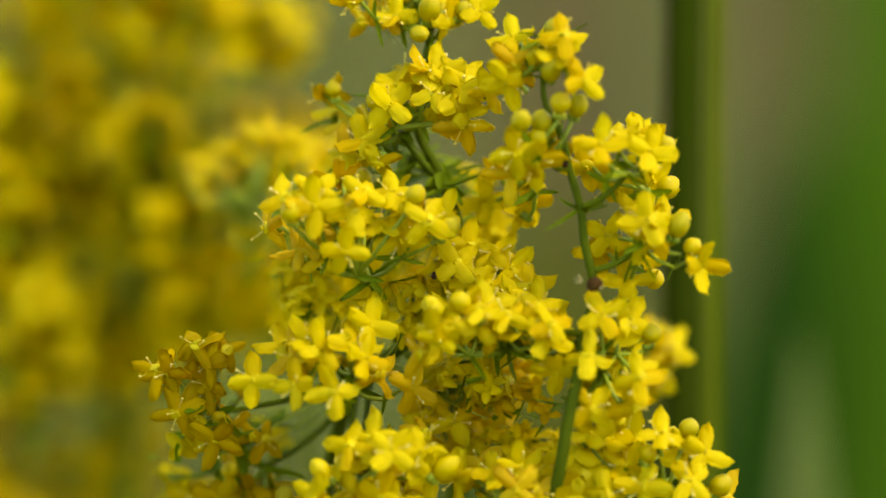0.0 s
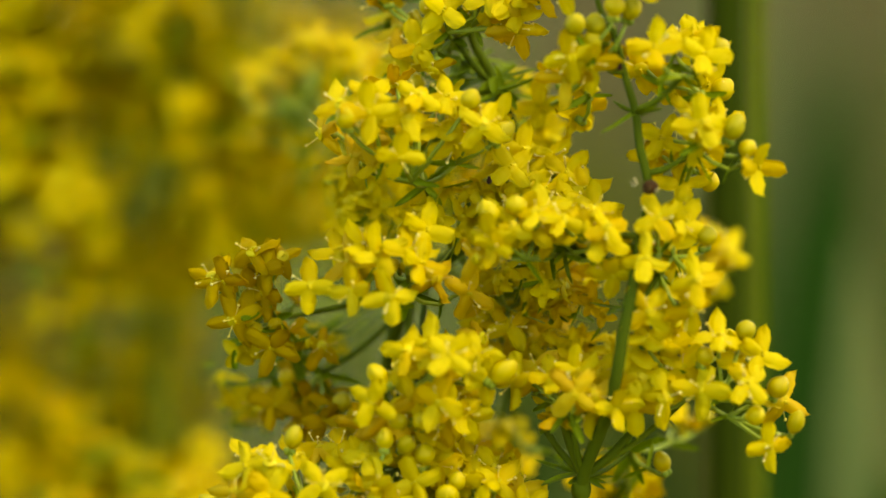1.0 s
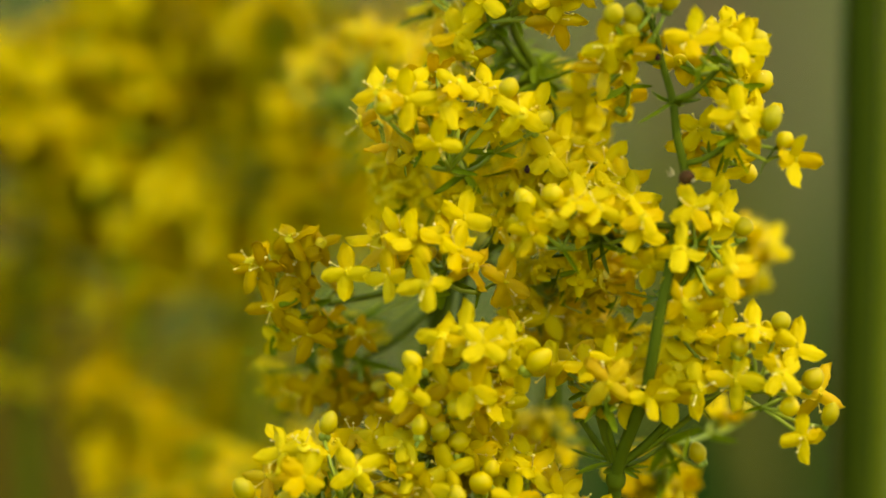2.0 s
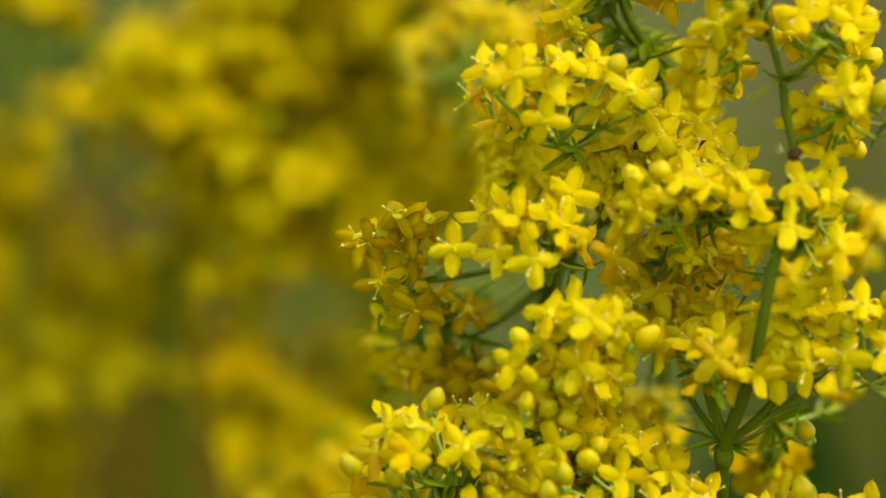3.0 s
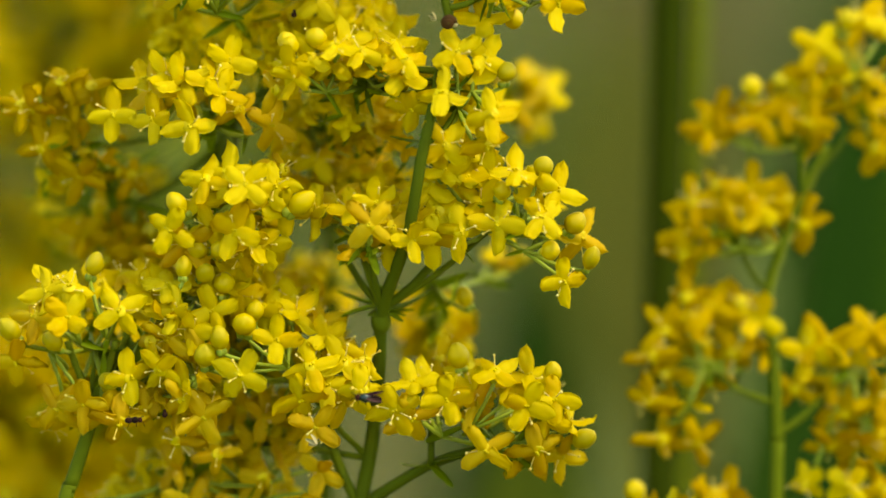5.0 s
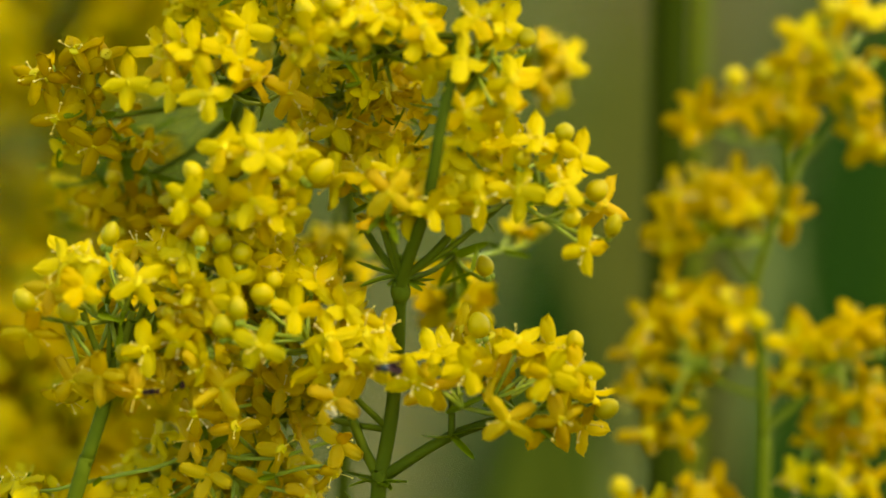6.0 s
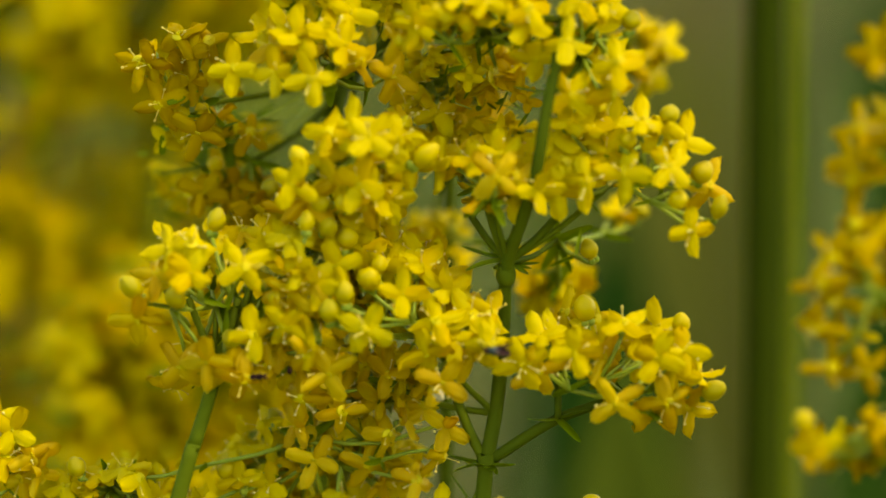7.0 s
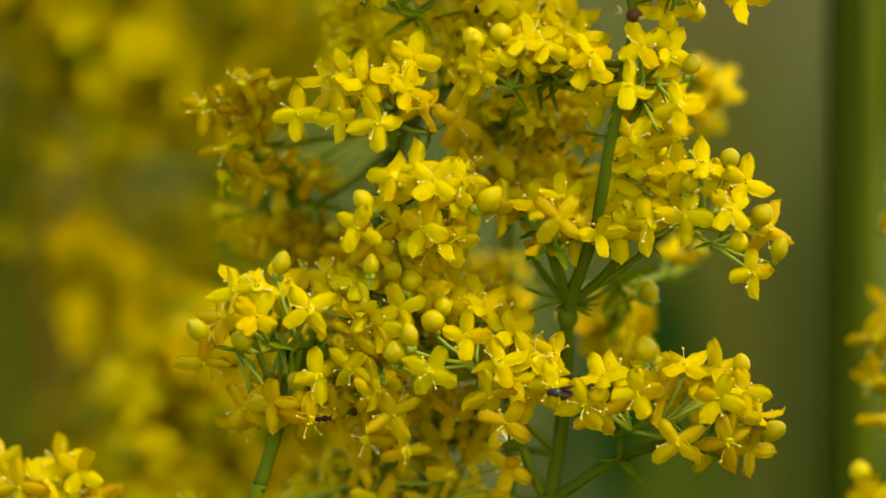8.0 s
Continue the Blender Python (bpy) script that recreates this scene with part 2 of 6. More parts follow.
def blade_form(bm, length, width, thick, recurve, keel, point, cols=5, rows=8, twist=0.0, start=0.0, ovate=False):
    """A leaf or petal along +x: pointed, keeled and bent down towards its tip, with two faces and a rim."""
    grid = {}
    for face in (0, 1):
        for i in range(rows + 1):
            t = i / rows
            u = 2 * (0.15 + 0.84 * t) - 1
            w = width * 0.5 * (1 - abs(u) ** 2.6) ** point * (1.06 - 0.26 * t * t)
            if ovate:
                w = width * 0.5 * (1 - (1.545 * t - 0.585) ** 2) ** point * (1.04 - 0.12 * t)
            for j in range(cols + 1):
                s = 2 * j / cols - 1
                z = recurve * t * t * length - keel * (1 - abs(s)) * w + twist * s * t * w
                z += (-1 if face else 1) * thick * 0.5 * (1 - 0.85 * abs(s) ** 2) * (1 - 0.6 * t)
                grid[face, i, j] = bm.verts.new(((start + t * length) * MM, s * w * MM, z * MM))
    for i in range(rows):
        for j in range(cols):
            q = [grid[0, i, j], grid[0, i + 1, j], grid[0, i + 1, j + 1], grid[0, i, j + 1]]
            bm.faces.new(q)
            bm.faces.new([grid[1, i, j], grid[1, i, j + 1], grid[1, i + 1, j + 1], grid[1, i + 1, j]])
    rim = [(i, 0) for i in range(rows + 1)] + [(rows, j) for j in range(1, cols + 1)] + [(i, cols) for i in range(rows - 1, -1, -1)] + [(0, j) for j in range(cols - 1, 0, -1)]
    for a, b in zip(rim, rim[1:] + rim[:1]):
        bm.faces.new((grid[0, a[0], a[1]], grid[0, b[0], b[1]], grid[1, b[0], b[1]], grid[1, a[0], a[1]]))
    return bm


# ---- pieces of a flower ----
def green_base(data):
    """Gives the faces of the ovary below the petals a green skin."""
    data.materials.append(OVARY)
    last = len(data.materials) - 1
    for poly in data.polygons:
        c = poly.center / MM
        if c.z < -0.4 and math.hypot(c.x, c.y) < 0.42:
            poly.material_index = last
    return data


def petal_form(bm, length, width, roll, droop, hook, blunt, twist=0.0, thick=0.17, cols=6, rows=8, start=0.04):
    """A fleshy petal along +x: narrow at its foot, widest past the middle, its margins rolled down, with a small tip that bends up."""
    grid = {}
    for face in (0, 1):
        for i in range(rows + 1):
            t = i / rows
            g = min(t / 0.55, 1.0)
            w = width * 0.52 * (0.86 + 0.14 * g * g * (3 - 2 * g))
            w = w * (1 - max(0.0, (t - 0.45) / 0.55) ** 2.6) ** blunt + 0.012
            for j in range(cols + 1):
                a = 2 * j / cols - 1
                z = 0.1 * t - droop * t * t * length - 0.7 * roll * a * a * w - 0.09 * w * math.exp(-(a / 0.25) ** 2)
                z += hook * max(0.0, (t - 0.82) / 0.18) ** 2 * 0.16 + twist * a * t * w
                z += (-1 if face else 1) * thick * 0.5 * (1 - 0.75 * a * a) * (1 - 0.45 * t)
                uneven = noise.noise((6 * t + 9 * width, 2.5 * a, 40 * length))
                z += 0.17 * uneven * (0.3 + t)
                side = a * w * (1 - 0.12 * roll * a * a) * (1 + 0.16 * noise.noise((7 * t, 3 * a + 20 * width, 31 * length)))
                grid[face, i, j] = bm.verts.new(((start + t * length * 1.16 + 0.05 * uneven * t) * MM, side * MM, z * MM))
    for i in range(rows):
        for j in range(cols):
            bm.faces.new((grid[0, i, j], grid[0, i + 1, j], grid[0, i + 1, j + 1], grid[0, i, j + 1]))
            bm.faces.new((grid[1, i, j], grid[1, i, j + 1], grid[1, i + 1, j + 1], grid[1, i + 1, j]))
    rim = [(i, 0) for i in range(rows + 1)] + [(rows, j) for j in range(1, cols + 1)] + [(i, cols) for i in range(rows - 1, -1, -1)] + [(0, j) for j in range(cols - 1, 0, -1)]
    for a, b in zip(rim, rim[1:] + rim[:1]):
        bm.faces.new((grid[0, a[0], a[1]], grid[0, b[0], b[1]], grid[1, b[0], b[1]], grid[1, a[0], a[1]]))


def make_petal(length, width, roll, droop, hook, blunt, mat, twist=0.0):
    bm = bmesh.new()
    petal_form(bm, length, width, roll, droop, hook, blunt, twist)
    return mesh_of("petal", bm, mat)


PETALS = [make_petal(*q) for q in (
    (1.04, 0.76, 0.55, 0.10, 0.6, 0.50, PETAL, 0.1), (1.00, 0.72, 0.75, 0.26, 0.9, 0.55, PETAL, -0.2), (1.10, 0.78, 0.45, 0.02, 1.0, 0.62, PETAL),
    (0.96, 0.80, 0.65, 0.38, 0.2, 0.45, PETAL, 0.25), (1.06, 0.70, 0.90, 0.16, 0.5, 0.5, PETAL, -0.1), (1.08, 0.74, 0.60, -0.05, 0.3, 0.6, PETAL))]
FADES = [make_petal(*q) for q in ((1.12, 0.70, 0.85, 0.4, 0.4, 0.55, FADED, 0.2), (1.16, 0.68, 0.95, 0.25, 0.2, 0.6, FADED, -0.2), (1.06, 0.76, 0.7, 0.55, 0.6, 0.5, FADED))]
OLDS_SHADED = [make_petal(*q) for q in ((1.12, 0.70, 0.85, 0.4, 0.4, 0.55, OLD_SHADED, 0.2), (1.16, 0.68, 0.95, 0.25, 0.2, 0.6, OLD_SHADED, -0.2), (1.06, 0.76, 0.7, 0.55, 0.6, 0.5, OLD_SHADED))]


def make_heart():
    bm = bmesh.new()
    ball(bm, (0, 0, -0.05), 0.33, (1, 1, 0.36), 12, 7)
    ball(bm, (0.06, 0.02, 0.13), 0.075, (1, 1, 0.9), 8, 5)
    ball(bm, (-0.06, -0.02, 0.13), 0.075, (1, 1, 0.9), 8, 5)
    tube(bm, [Vector((0, 0, -0.06)), Vector((0, 0, -0.3)), Vector((0, 0, -0.55))], 0.24, 0.16, 8)
    ball(bm, (0.12, 0, -0.62), 0.22, (1, 1, 1), 8, 6)
    ball(bm, (-0.12, 0, -0.62), 0.22, (1, 1, 1), 8, 6)
    return green_base(mesh_of("flower", bm, HEART))


def make_stamens(long, seed):
    """The ring of fine stamens that leans out between the petals, each a hair with a tiny anther."""
    bm, r = bmesh.new(), random.Random(seed)
    for k in r.sample(range(4), r.choice((1, 2, 2, 3))):
        turn = Matrix.Rotation(k * math.pi / 2 + 0.785 + r.gauss(0, 0.15), 4, "Z") @ Matrix.Rotation(r.gauss(0.15, 0.35), 4, "Y")
        l = long * r.uniform(0.7, 1.2)
        tube(bm, [turn @ Vector(q) for q in ((0.2, 0, 0.0), (0.42, 0, 0.16 * l), (0.68, 0, 0.42 * l))], 0.026, 0.018, 5)
        ball(bm, turn @ Vector((0.7, 0, 0.46 * l)), 0.062, (1.0, 1.25, 0.9), 7, 5)
    return mesh_of("stamen_ring", bm, ANTHER)


def make_bud(stretch, seam, point):
    """A plump closed bud, four-sided towards its top, where the petal tips meet in a low point; two green ovary lobes below."""
    bm = bmesh.new()
    ball(bm, (0, 0, 0), 1, (1, 1, 1), 20, 12)
    for v in bm.verts:
        u = v.co / MM
        ang, high = math.atan2(u.y, u.x), max(0.0, u.z)
        k = (1 + 0.07 * high * math.cos(4 * ang)) * (1 - seam * abs(math.cos(2 * ang + math.pi / 4)) ** 10 * high)
        z = u.z * stretch + point * max(0.0, u.z - 0.8) * 1.6
        v.co = Vector((u.x * k * 0.5, u.y * k * 0.5, z * 0.5 + 0.08)) * MM
    ball(bm, (0.14, 0, -0.55), 0.22, (1, 1, 1), 8, 6)
    ball(bm, (-0.14, 0, -0.55), 0.22, (1, 1, 1), 8, 6)
    return green_base(mesh_of("bud", bm, BUD))


HEARTS, STAMENS = make_heart(), [make_stamens(q, k) for k, q in enumerate((0.5, 0.7, 1.0, 0.8))]
BUDS = [make_bud(0.95, 0.10, 0.2), make_bud(1.04, 0.16, 0.35), make_bud(0.9, 0.08, 0.1), make_bud(1.14, 0.18, 0.4)]


def make_leaf(length, width, recurve):
    bm = bmesh.new()
    blade_form(bm, length, width, 0.12, recurve, 0.3, 0.4, cols=2, rows=7, start=0.05)
    return mesh_of("leaf", bm, LEAF)


LEAVES = [make_leaf(1.9, 0.52, -0.25), make_leaf(1.4, 0.5, 0.2), make_leaf(2.3, 0.48, 0.08)]


def far_flower(mat, tilt):
    bm = bmesh.new()
    for k in range(4):
        got = set(bm.verts)
        blade_form(bm, 1.0, 0.74, 0.2, tilt, 0.1, 0.5, cols=2, rows=4, start=0.1, ovate=True)
        bmesh.ops.rotate(bm, verts=[v for v in bm.verts if v not in got], cent=(0, 0, 0), matrix=Matrix.Rotation(k * math.pi / 2, 3, "Z"))
    ball(bm, (0, 0, 0.02), 0.3, (1, 1, 0.7), 8, 5)
    tube(bm, [Vector((0, 0, 0)), Vector((0, 0, -0.6)), Vector((0.1, 0, -1.6))], 0.2, 0.1, 5)
    return mesh_of("flower", bm, mat)


def whole_flower(mat, seed):
    r = random.Random(seed)
    bm = bmesh.new()
    shut = r.choice((0, 0.2, -0.25, 0.5, -0.45))
    for k in range(4):
        got = set(bm.verts)
        petal_form(bm, r.uniform(0.96, 1.12), r.uniform(0.68, 0.8), r.uniform(0.5, 1.0), r.uniform(0.0, 0.5), r.uniform(0.2, 1.0), r.uniform(0.45, 0.65), r.gauss(0, 0.15), cols=4, rows=7)
        turn = Matrix.Rotation(k * math.pi / 2 + r.gauss(0, 0.08), 3, "Z") @ Matrix.Rotation(-shut - r.gauss(0, 0.28), 3, "Y") @ Matrix.Rotation(r.gauss(0, 0.3), 3, "X")
        bmesh.ops.rotate(bm, verts=[v for v in bm.verts if v not in got], cent=(0, 0, 0), matrix=turn)
    ball(bm, (0, 0, -0.02), 0.33, (1, 1, 0.45), 10, 6)
    tube(bm, [Vector((0, 0, 0)), Vector((0, 0, -0.3)), Vector((0, 0, -0.6))], 0.24, 0.16, 7)
    for x in (0.12, -0.12):
        ball(bm, (x, 0, -0.62), 0.2, (1, 1, 1), 8, 6)
    plain = len(bm.faces)
    bm.from_mesh(r.choice(STAMENS))
    data = mesh_of("flower", bm, mat)
    data.materials.append(ANTHER)
    for poly in data.polygons:
        poly.material_index = 1 if poly.index >= plain else 0
    return green_base(data)


WHOLE = [whole_flower(PETAL, k) for k in range(14)]
WHOLE_FADED = [whole_flower(FADED, k + 20) for k in range(6)]
WHOLE_OLD_SHADED = [whole_flower(OLD_SHADED, k + 40) for k in range(6)]


def flower_head(seed):
    """A head of six to nine small flowers on short stalks, for plants far behind."""
    r, made = random.Random(seed), bmesh.new()
    skin = (GOLD, PETAL, GOLD, PETAL, GOLD)[seed % 5]
    kinds = [far_flower(skin, q) for q in (-0.2, -0.7, 0.4)]
    for k in range(r.choice((6, 7, 8, 9))):
        o = Vector((r.gauss(0, 1.25), r.gauss(0, 1.4), r.gauss(0, 1.0)))
        n = (o.normalized() + Vector((r.gauss(0, 0.4), -0.3, 0.5))).normalized()
        got = len(made.verts)
        made.from_mesh(r.choice(kinds))
        made.verts.ensure_lookup_table()
        bmesh.ops.transform(made, verts=made.verts[got:], matrix=Matrix.Translation(o * MM) @ facing(n, r.uniform(0, 6)) @ Matrix.Scale(r.uniform(0.9, 1.15), 4))
    green = bmesh.new()
    for k in range(6):
        got = len(green.verts)
        green.from_mesh(r.choice(LEAVES))
        green.verts.ensure_lookup_table()
        turn = Matrix.Translation(Vector((r.gauss(0, 1.2), r.gauss(-0.2, 1.2), r.gauss(-0.9, 1.0))) * MM) @ pose(0, 0, 0, r.gauss(0, 40), r.gauss(20, 30), r.uniform(0, 360))
        bmesh.ops.transform(green, verts=green.verts[got:], matrix=turn @ Matrix.Scale(0.85, 4))
    return mesh_of("flower_head", made, skin), mesh_of("leaf_tuft", green, LEAF)


rng = random.Random(11)
LINES = {}
GROUND = -400.0


def facing(n, spin):
    """A turn whose z axis points along n."""
    return (Vector(n).to_track_quat("Z", "Y").to_matrix() @ Matrix.Rotation(spin, 3, "Z")).to_4x4()


HEADS = [flower_head(k) for k in range(10)]


def turned(n, spin):
    """A turn whose z axis points along n, with one petal towards the angle spin in the upright plane."""
    n = Vector(n).normalized()
    x = Vector((math.cos(radians(spin)), 0, math.sin(radians(spin))))
    x = (x - n * x.dot(n)).normalized()
    return Matrix((x, n.cross(x), n)).transposed().to_4x4()


def flower_at(plant, place, n, kind, size, whole=False, spin=None):
    base = plant["base_mm"]
    if "worn_shaded" in plant and kind == "f" and rng.random() < 0.6:
        kind = "o"
    at = Matrix.Translation((Vector(place) - Vector(base)) * MM)
    turn = facing(n, rng.uniform(0, 6.28)) if spin is None else turned(n, spin)
    if kind == "b":
        return part("bud", rng.choice(BUDS), plant, at @ turn @ Matrix.Scale(size * rng.uniform(0.84, 1.08), 4) @ Matrix.Diagonal((rng.uniform(0.86, 1.06), rng.uniform(0.86, 1.06), rng.uniform(0.92, 1.15), 1)))
    if whole:
        return part("flower", rng.choice(WHOLE if kind != "o" else WHOLE_OLD_SHADED if "worn_shaded" in plant else WHOLE_FADED), plant, at @ turn @ Matrix.Scale(size, 4))
    heart = part("flower", HEARTS, plant, at @ turn @ Matrix.Scale(size, 4))
    shut = rng.choice((0.05, 0.2, -0.15, 0.35)) if spin is not None else rng.choice((0, 0.1, -0.25, -0.4, 0.35, 0.55)) if kind != "o" else rng.choice((-0.5, 0.6, -0.2))
    loose = 0.22 if spin is not None else 0.28
    for k in range(4):
        data = rng.choice(PETALS if kind != "o" else OLDS_SHADED if "worn_shaded" in plant else FADES)
        m = Matrix.Rotation(k * math.pi / 2 + rng.gauss(0, 0.1), 4, "Z") @ Matrix.Rotation(-shut - rng.gauss(0, loose), 4, "Y") @ Matrix.Rotation(rng.gauss(0, loose), 4, "X")
        part("petal", data, heart, m)
    tagged(part("stamen_ring", rng.choice(STAMENS), heart), kind="stuff")
    return heart


def whorl(plant, place, count, way=(0, 0, 1), size=1.0, droop=0.35):
    base = Vector(plant["base_mm"])
    at = Matrix.Translation((Vector(place) - base) * MM) @ facing(way, rng.uniform(0, 6))
    for k in range(count):
        m = at @ Matrix.Rotation(2 * math.pi * k / count + rng.gauss(0, 0.25), 4, "Z") @ Matrix.Rotation(rng.gauss(0.05, droop), 4, "Y")
        part("leaf", rng.choice(LEAVES), plant, m @ Matrix.Scale(size * rng.uniform(0.7, 1.1), 4))


def flowering_stem(label, path, r0, r1):
    """A bedstraw stem from the ground up through the path's nodes; base_mm is its foot."""
    first, second = Vector(path[0]), Vector(path[1])
    lean = (second - first).normalized()
    foot = Vector((first.x - 60 * lean.x + rng.uniform(-6, 6), first.y + rng.uniform(0, 8), GROUND))
    low = first - Vector((lean.x / lean.z * 24, 0, 26))
    mid = (low + foot) * 0.5 + Vector((rng.uniform(-3, 3), 2, 0))
    plant = tagged(new("bedstraw"), label, "plant", "bedstraw plants")
    plant.location = foot * MM
    plant["base_mm"] = tuple(foot)
    bm = bmesh.new()
    line = glide([q - foot for q in (foot, mid, low)], 6)[:-1] + glide([Vector(q) - foot for q in [low, *path]], 5)
    tube(bm, line, r0 * 1.25, r1, 10, 0.06)
    LINES[plant.name] = [q + foot for q in line]
    part("stem", mesh_of("stem", bm, STEM), plant)
    return plant


def spray(plant, joint, hub, blooms, centre, reach, fill, thick=0.15, sag=0.25):
    """A side branch from the joint to the hub, and from there branchlets to its flowers; fill more flowers join those given."""
    base = Vector(plant["base_mm"])
    hub = Vector(hub)
    joint = min(LINES[plant.name], key=lambda q: (q - Vector(joint)).length)
    heads = [(Vector(b[:3]), *b[3:]) for b in blooms]
    given = len(heads)
    tries = 0
    fill = round(fill * 1.7)
    while fill > 0 and tries < 1500:
        tries += 1
        a, r = rng.uniform(0, 6.283), math.sqrt(rng.random())
        q = Vector((centre[0] + math.cos(a) * r * reach[0], centre[1] + rng.uniform(-0.5, 3.5), centre[2] + math.sin(a) * r * reach[1]))
        if all((q - h[0]).length > 1.0 for h in heads) and not any(abs(p.x - q.x) < 0.9 and abs(p.z - q.z) < 0.9 and q.y < p.y + 0.6 for p in LINES[plant.name]):
            heads.append((q, rng.choice("ooobfoos" if "worn_shaded" in plant else "fffffbbfobsf")))
            fill -= 1
    mid = sum((h[0] for h in heads), Vector()) / len(heads)
    mid = mid * 0.6 + hub * 0.4 + Vector((0, 1.5, -1.0))
    bm = bmesh.new()
    tube(bm, [q - base for q in glide([joint, joint.lerp(hub, 0.5) + Vector((0, 0, -sag)), hub], 4)], thick * 1.1, thick * 0.75, 8)
    part("branch", mesh_of("branch", bm, STEM), plant)
    forks = {}
    for k, (h, kind, *aim) in enumerate(heads):
        n = (h - mid).normalized() * 0.7 + Vector((rng.gauss(0, 0.3), -0.36 + rng.gauss(0, 0.35), 0.5 + rng.gauss(0, 0.35)))
        if kind == "s":
            n = (h - mid).normalized() + Vector((rng.gauss(0, 0.3), -0.15, -0.35))
        if kind == "o":
            n += Vector((0, 0, -0.7))
        if kind == "b":
            n += Vector((0, 0.3, 0.3))
        if aim:
            n = Vector((aim[1], -1, aim[2]))
        n.normalize()
        size = (rng.uniform(0.96, 1.12) if aim else rng.uniform(0.88, 1.05)) if k < given else rng.uniform(0.78, 0.96)
        flower_at(plant, h, n, "o" if kind == "o" else "b" if kind == "b" else "f", size, k >= given, aim[0] if aim else None)
        foot = h - n * 0.7 * size
        way = hub.lerp(h, 0.55)
        key = (round(way.x / 2.4), round(way.y / 3), round(way.z / 2.4))
        if key not in forks:
            forks[key] = way - Vector((0, 0, 0.5))
            bm = bmesh.new()
            tube(bm, [q - base for q in (hub, hub.lerp(forks[key], 0.5) + Vector((0, 0, -0.15)), forks[key])], 0.12, 0.095, 6)
            part("branchlet", mesh_of("branchlet", bm, TWIG), plant)
            whorl(plant, forks[key], 2, forks[key] - hub, 0.6)
        fork = forks[key]
        bm = bmesh.new()
        tube(bm, [q - base for q in (fork, fork.lerp(foot, 0.6) - n * 0.15, foot)], 0.1, 0.09, 6)
        part("flower_stalk", mesh_of("flower_stalk", bm, TWIG), plant)
    whorl(plant, hub, 5, hub - joint, 0.8)


def far_heads(plant, heads):
    """Flower heads of a plant far behind, and the branchlets that hold them."""
    base = Vector(plant["base_mm"])
    stem = [v.co / MM + base for v in plant.children[0].data.vertices]
    bm = bmesh.new()
    for x, y, z, size in heads:
        c = Vector((x, y, z))
        root = min((q for q in stem if q.z < z - 2), key=lambda q: (q - c).length, default=stem[0])
        tube(bm, [q - base for q in glide([root, root.lerp(c, 0.6) + Vector((0, 0, -0.8)), c - Vector((0, 0, 1))], 3)], max(0.045, 0.3 * size - 0.17), max(0.035, 0.2 * size - 0.11), 5)
        m = Matrix.Translation((c - base) * MM) @ pose(0, 0, 0, rng.gauss(0, 12), rng.gauss(0, 15), rng.gauss(0, 40)) @ Matrix.Scale(size * rng.uniform(0.9, 1.2), 4)
        bloom, tuft = rng.choice(HEADS[1::5] if "bright" in plant else HEADS)
        part("flower_head", bloom, plant, m)
        part("leaf_tuft", tuft, plant, m)
    tagged(part("branch_tuft", mesh_of("branch_tuft", bm, TWIG), plant, None, "fine light green flower stalks"), kind="stuff")


def twig(plant, a, b, r, on_stem=True):
    """A short bare side branch from a, on the stem unless told otherwise, to b."""
    base, a, b = Vector(plant["base_mm"]), Vector(a), Vector(b)
    if on_stem:
        a = min(LINES[plant.name], key=lambda q: (q - a).length)
    bm = bmesh.new()
    tube(bm, [q - base for q in glide([a, a.lerp(b, 0.45) + Vector(((b.x - a.x) * 0.08, 0, 0)), b], 4)], r * 1.15, r, 8)
    part("branch", mesh_of("branch", bm, STEM), plant)


def node_swelling(plant, place, r):
    """The thickened knot of a stem from which leaves and side branches rise."""
    base, q = Vector(plant["base_mm"]), Vector(place)
    c = min(LINES[plant.name], key=lambda p: (p - q).length)
    bm = bmesh.new()
    ball(bm, c - base, r, (1, 1, 1.25), 12, 9)
    for k in range(4):
        a = 0.6 + k * math.pi / 2
        ball(bm, c - base + Vector((math.cos(a) * r * 0.62, math.sin(a) * r * 0.62, r * 0.45)), r * 0.42, (1, 1, 1.4), 8, 6)
    part("node", mesh_of("node", bm, STEM), plant)


# ---- small creatures and bits on the plants ----
def thing_at(name, place, label, category):
    ob = tagged(new(name), label, category)
    ob.location = Vector(place) * MM
    return ob


def legs_of(ob, reach, low):
    for side in (-1, 1):
        for x in (-0.12, 0.02, 0.16):
            bm = bmesh.new()
            tube(bm, [Vector((x, side * 0.05, -0.02)), Vector((x * 1.6, side * reach * 0.6, 0.05)), Vector((x * 2.2, side * reach, -low))], 0.018, 0.01, 4)
            part("leg", mesh_of("leg", bm, DARK), ob)


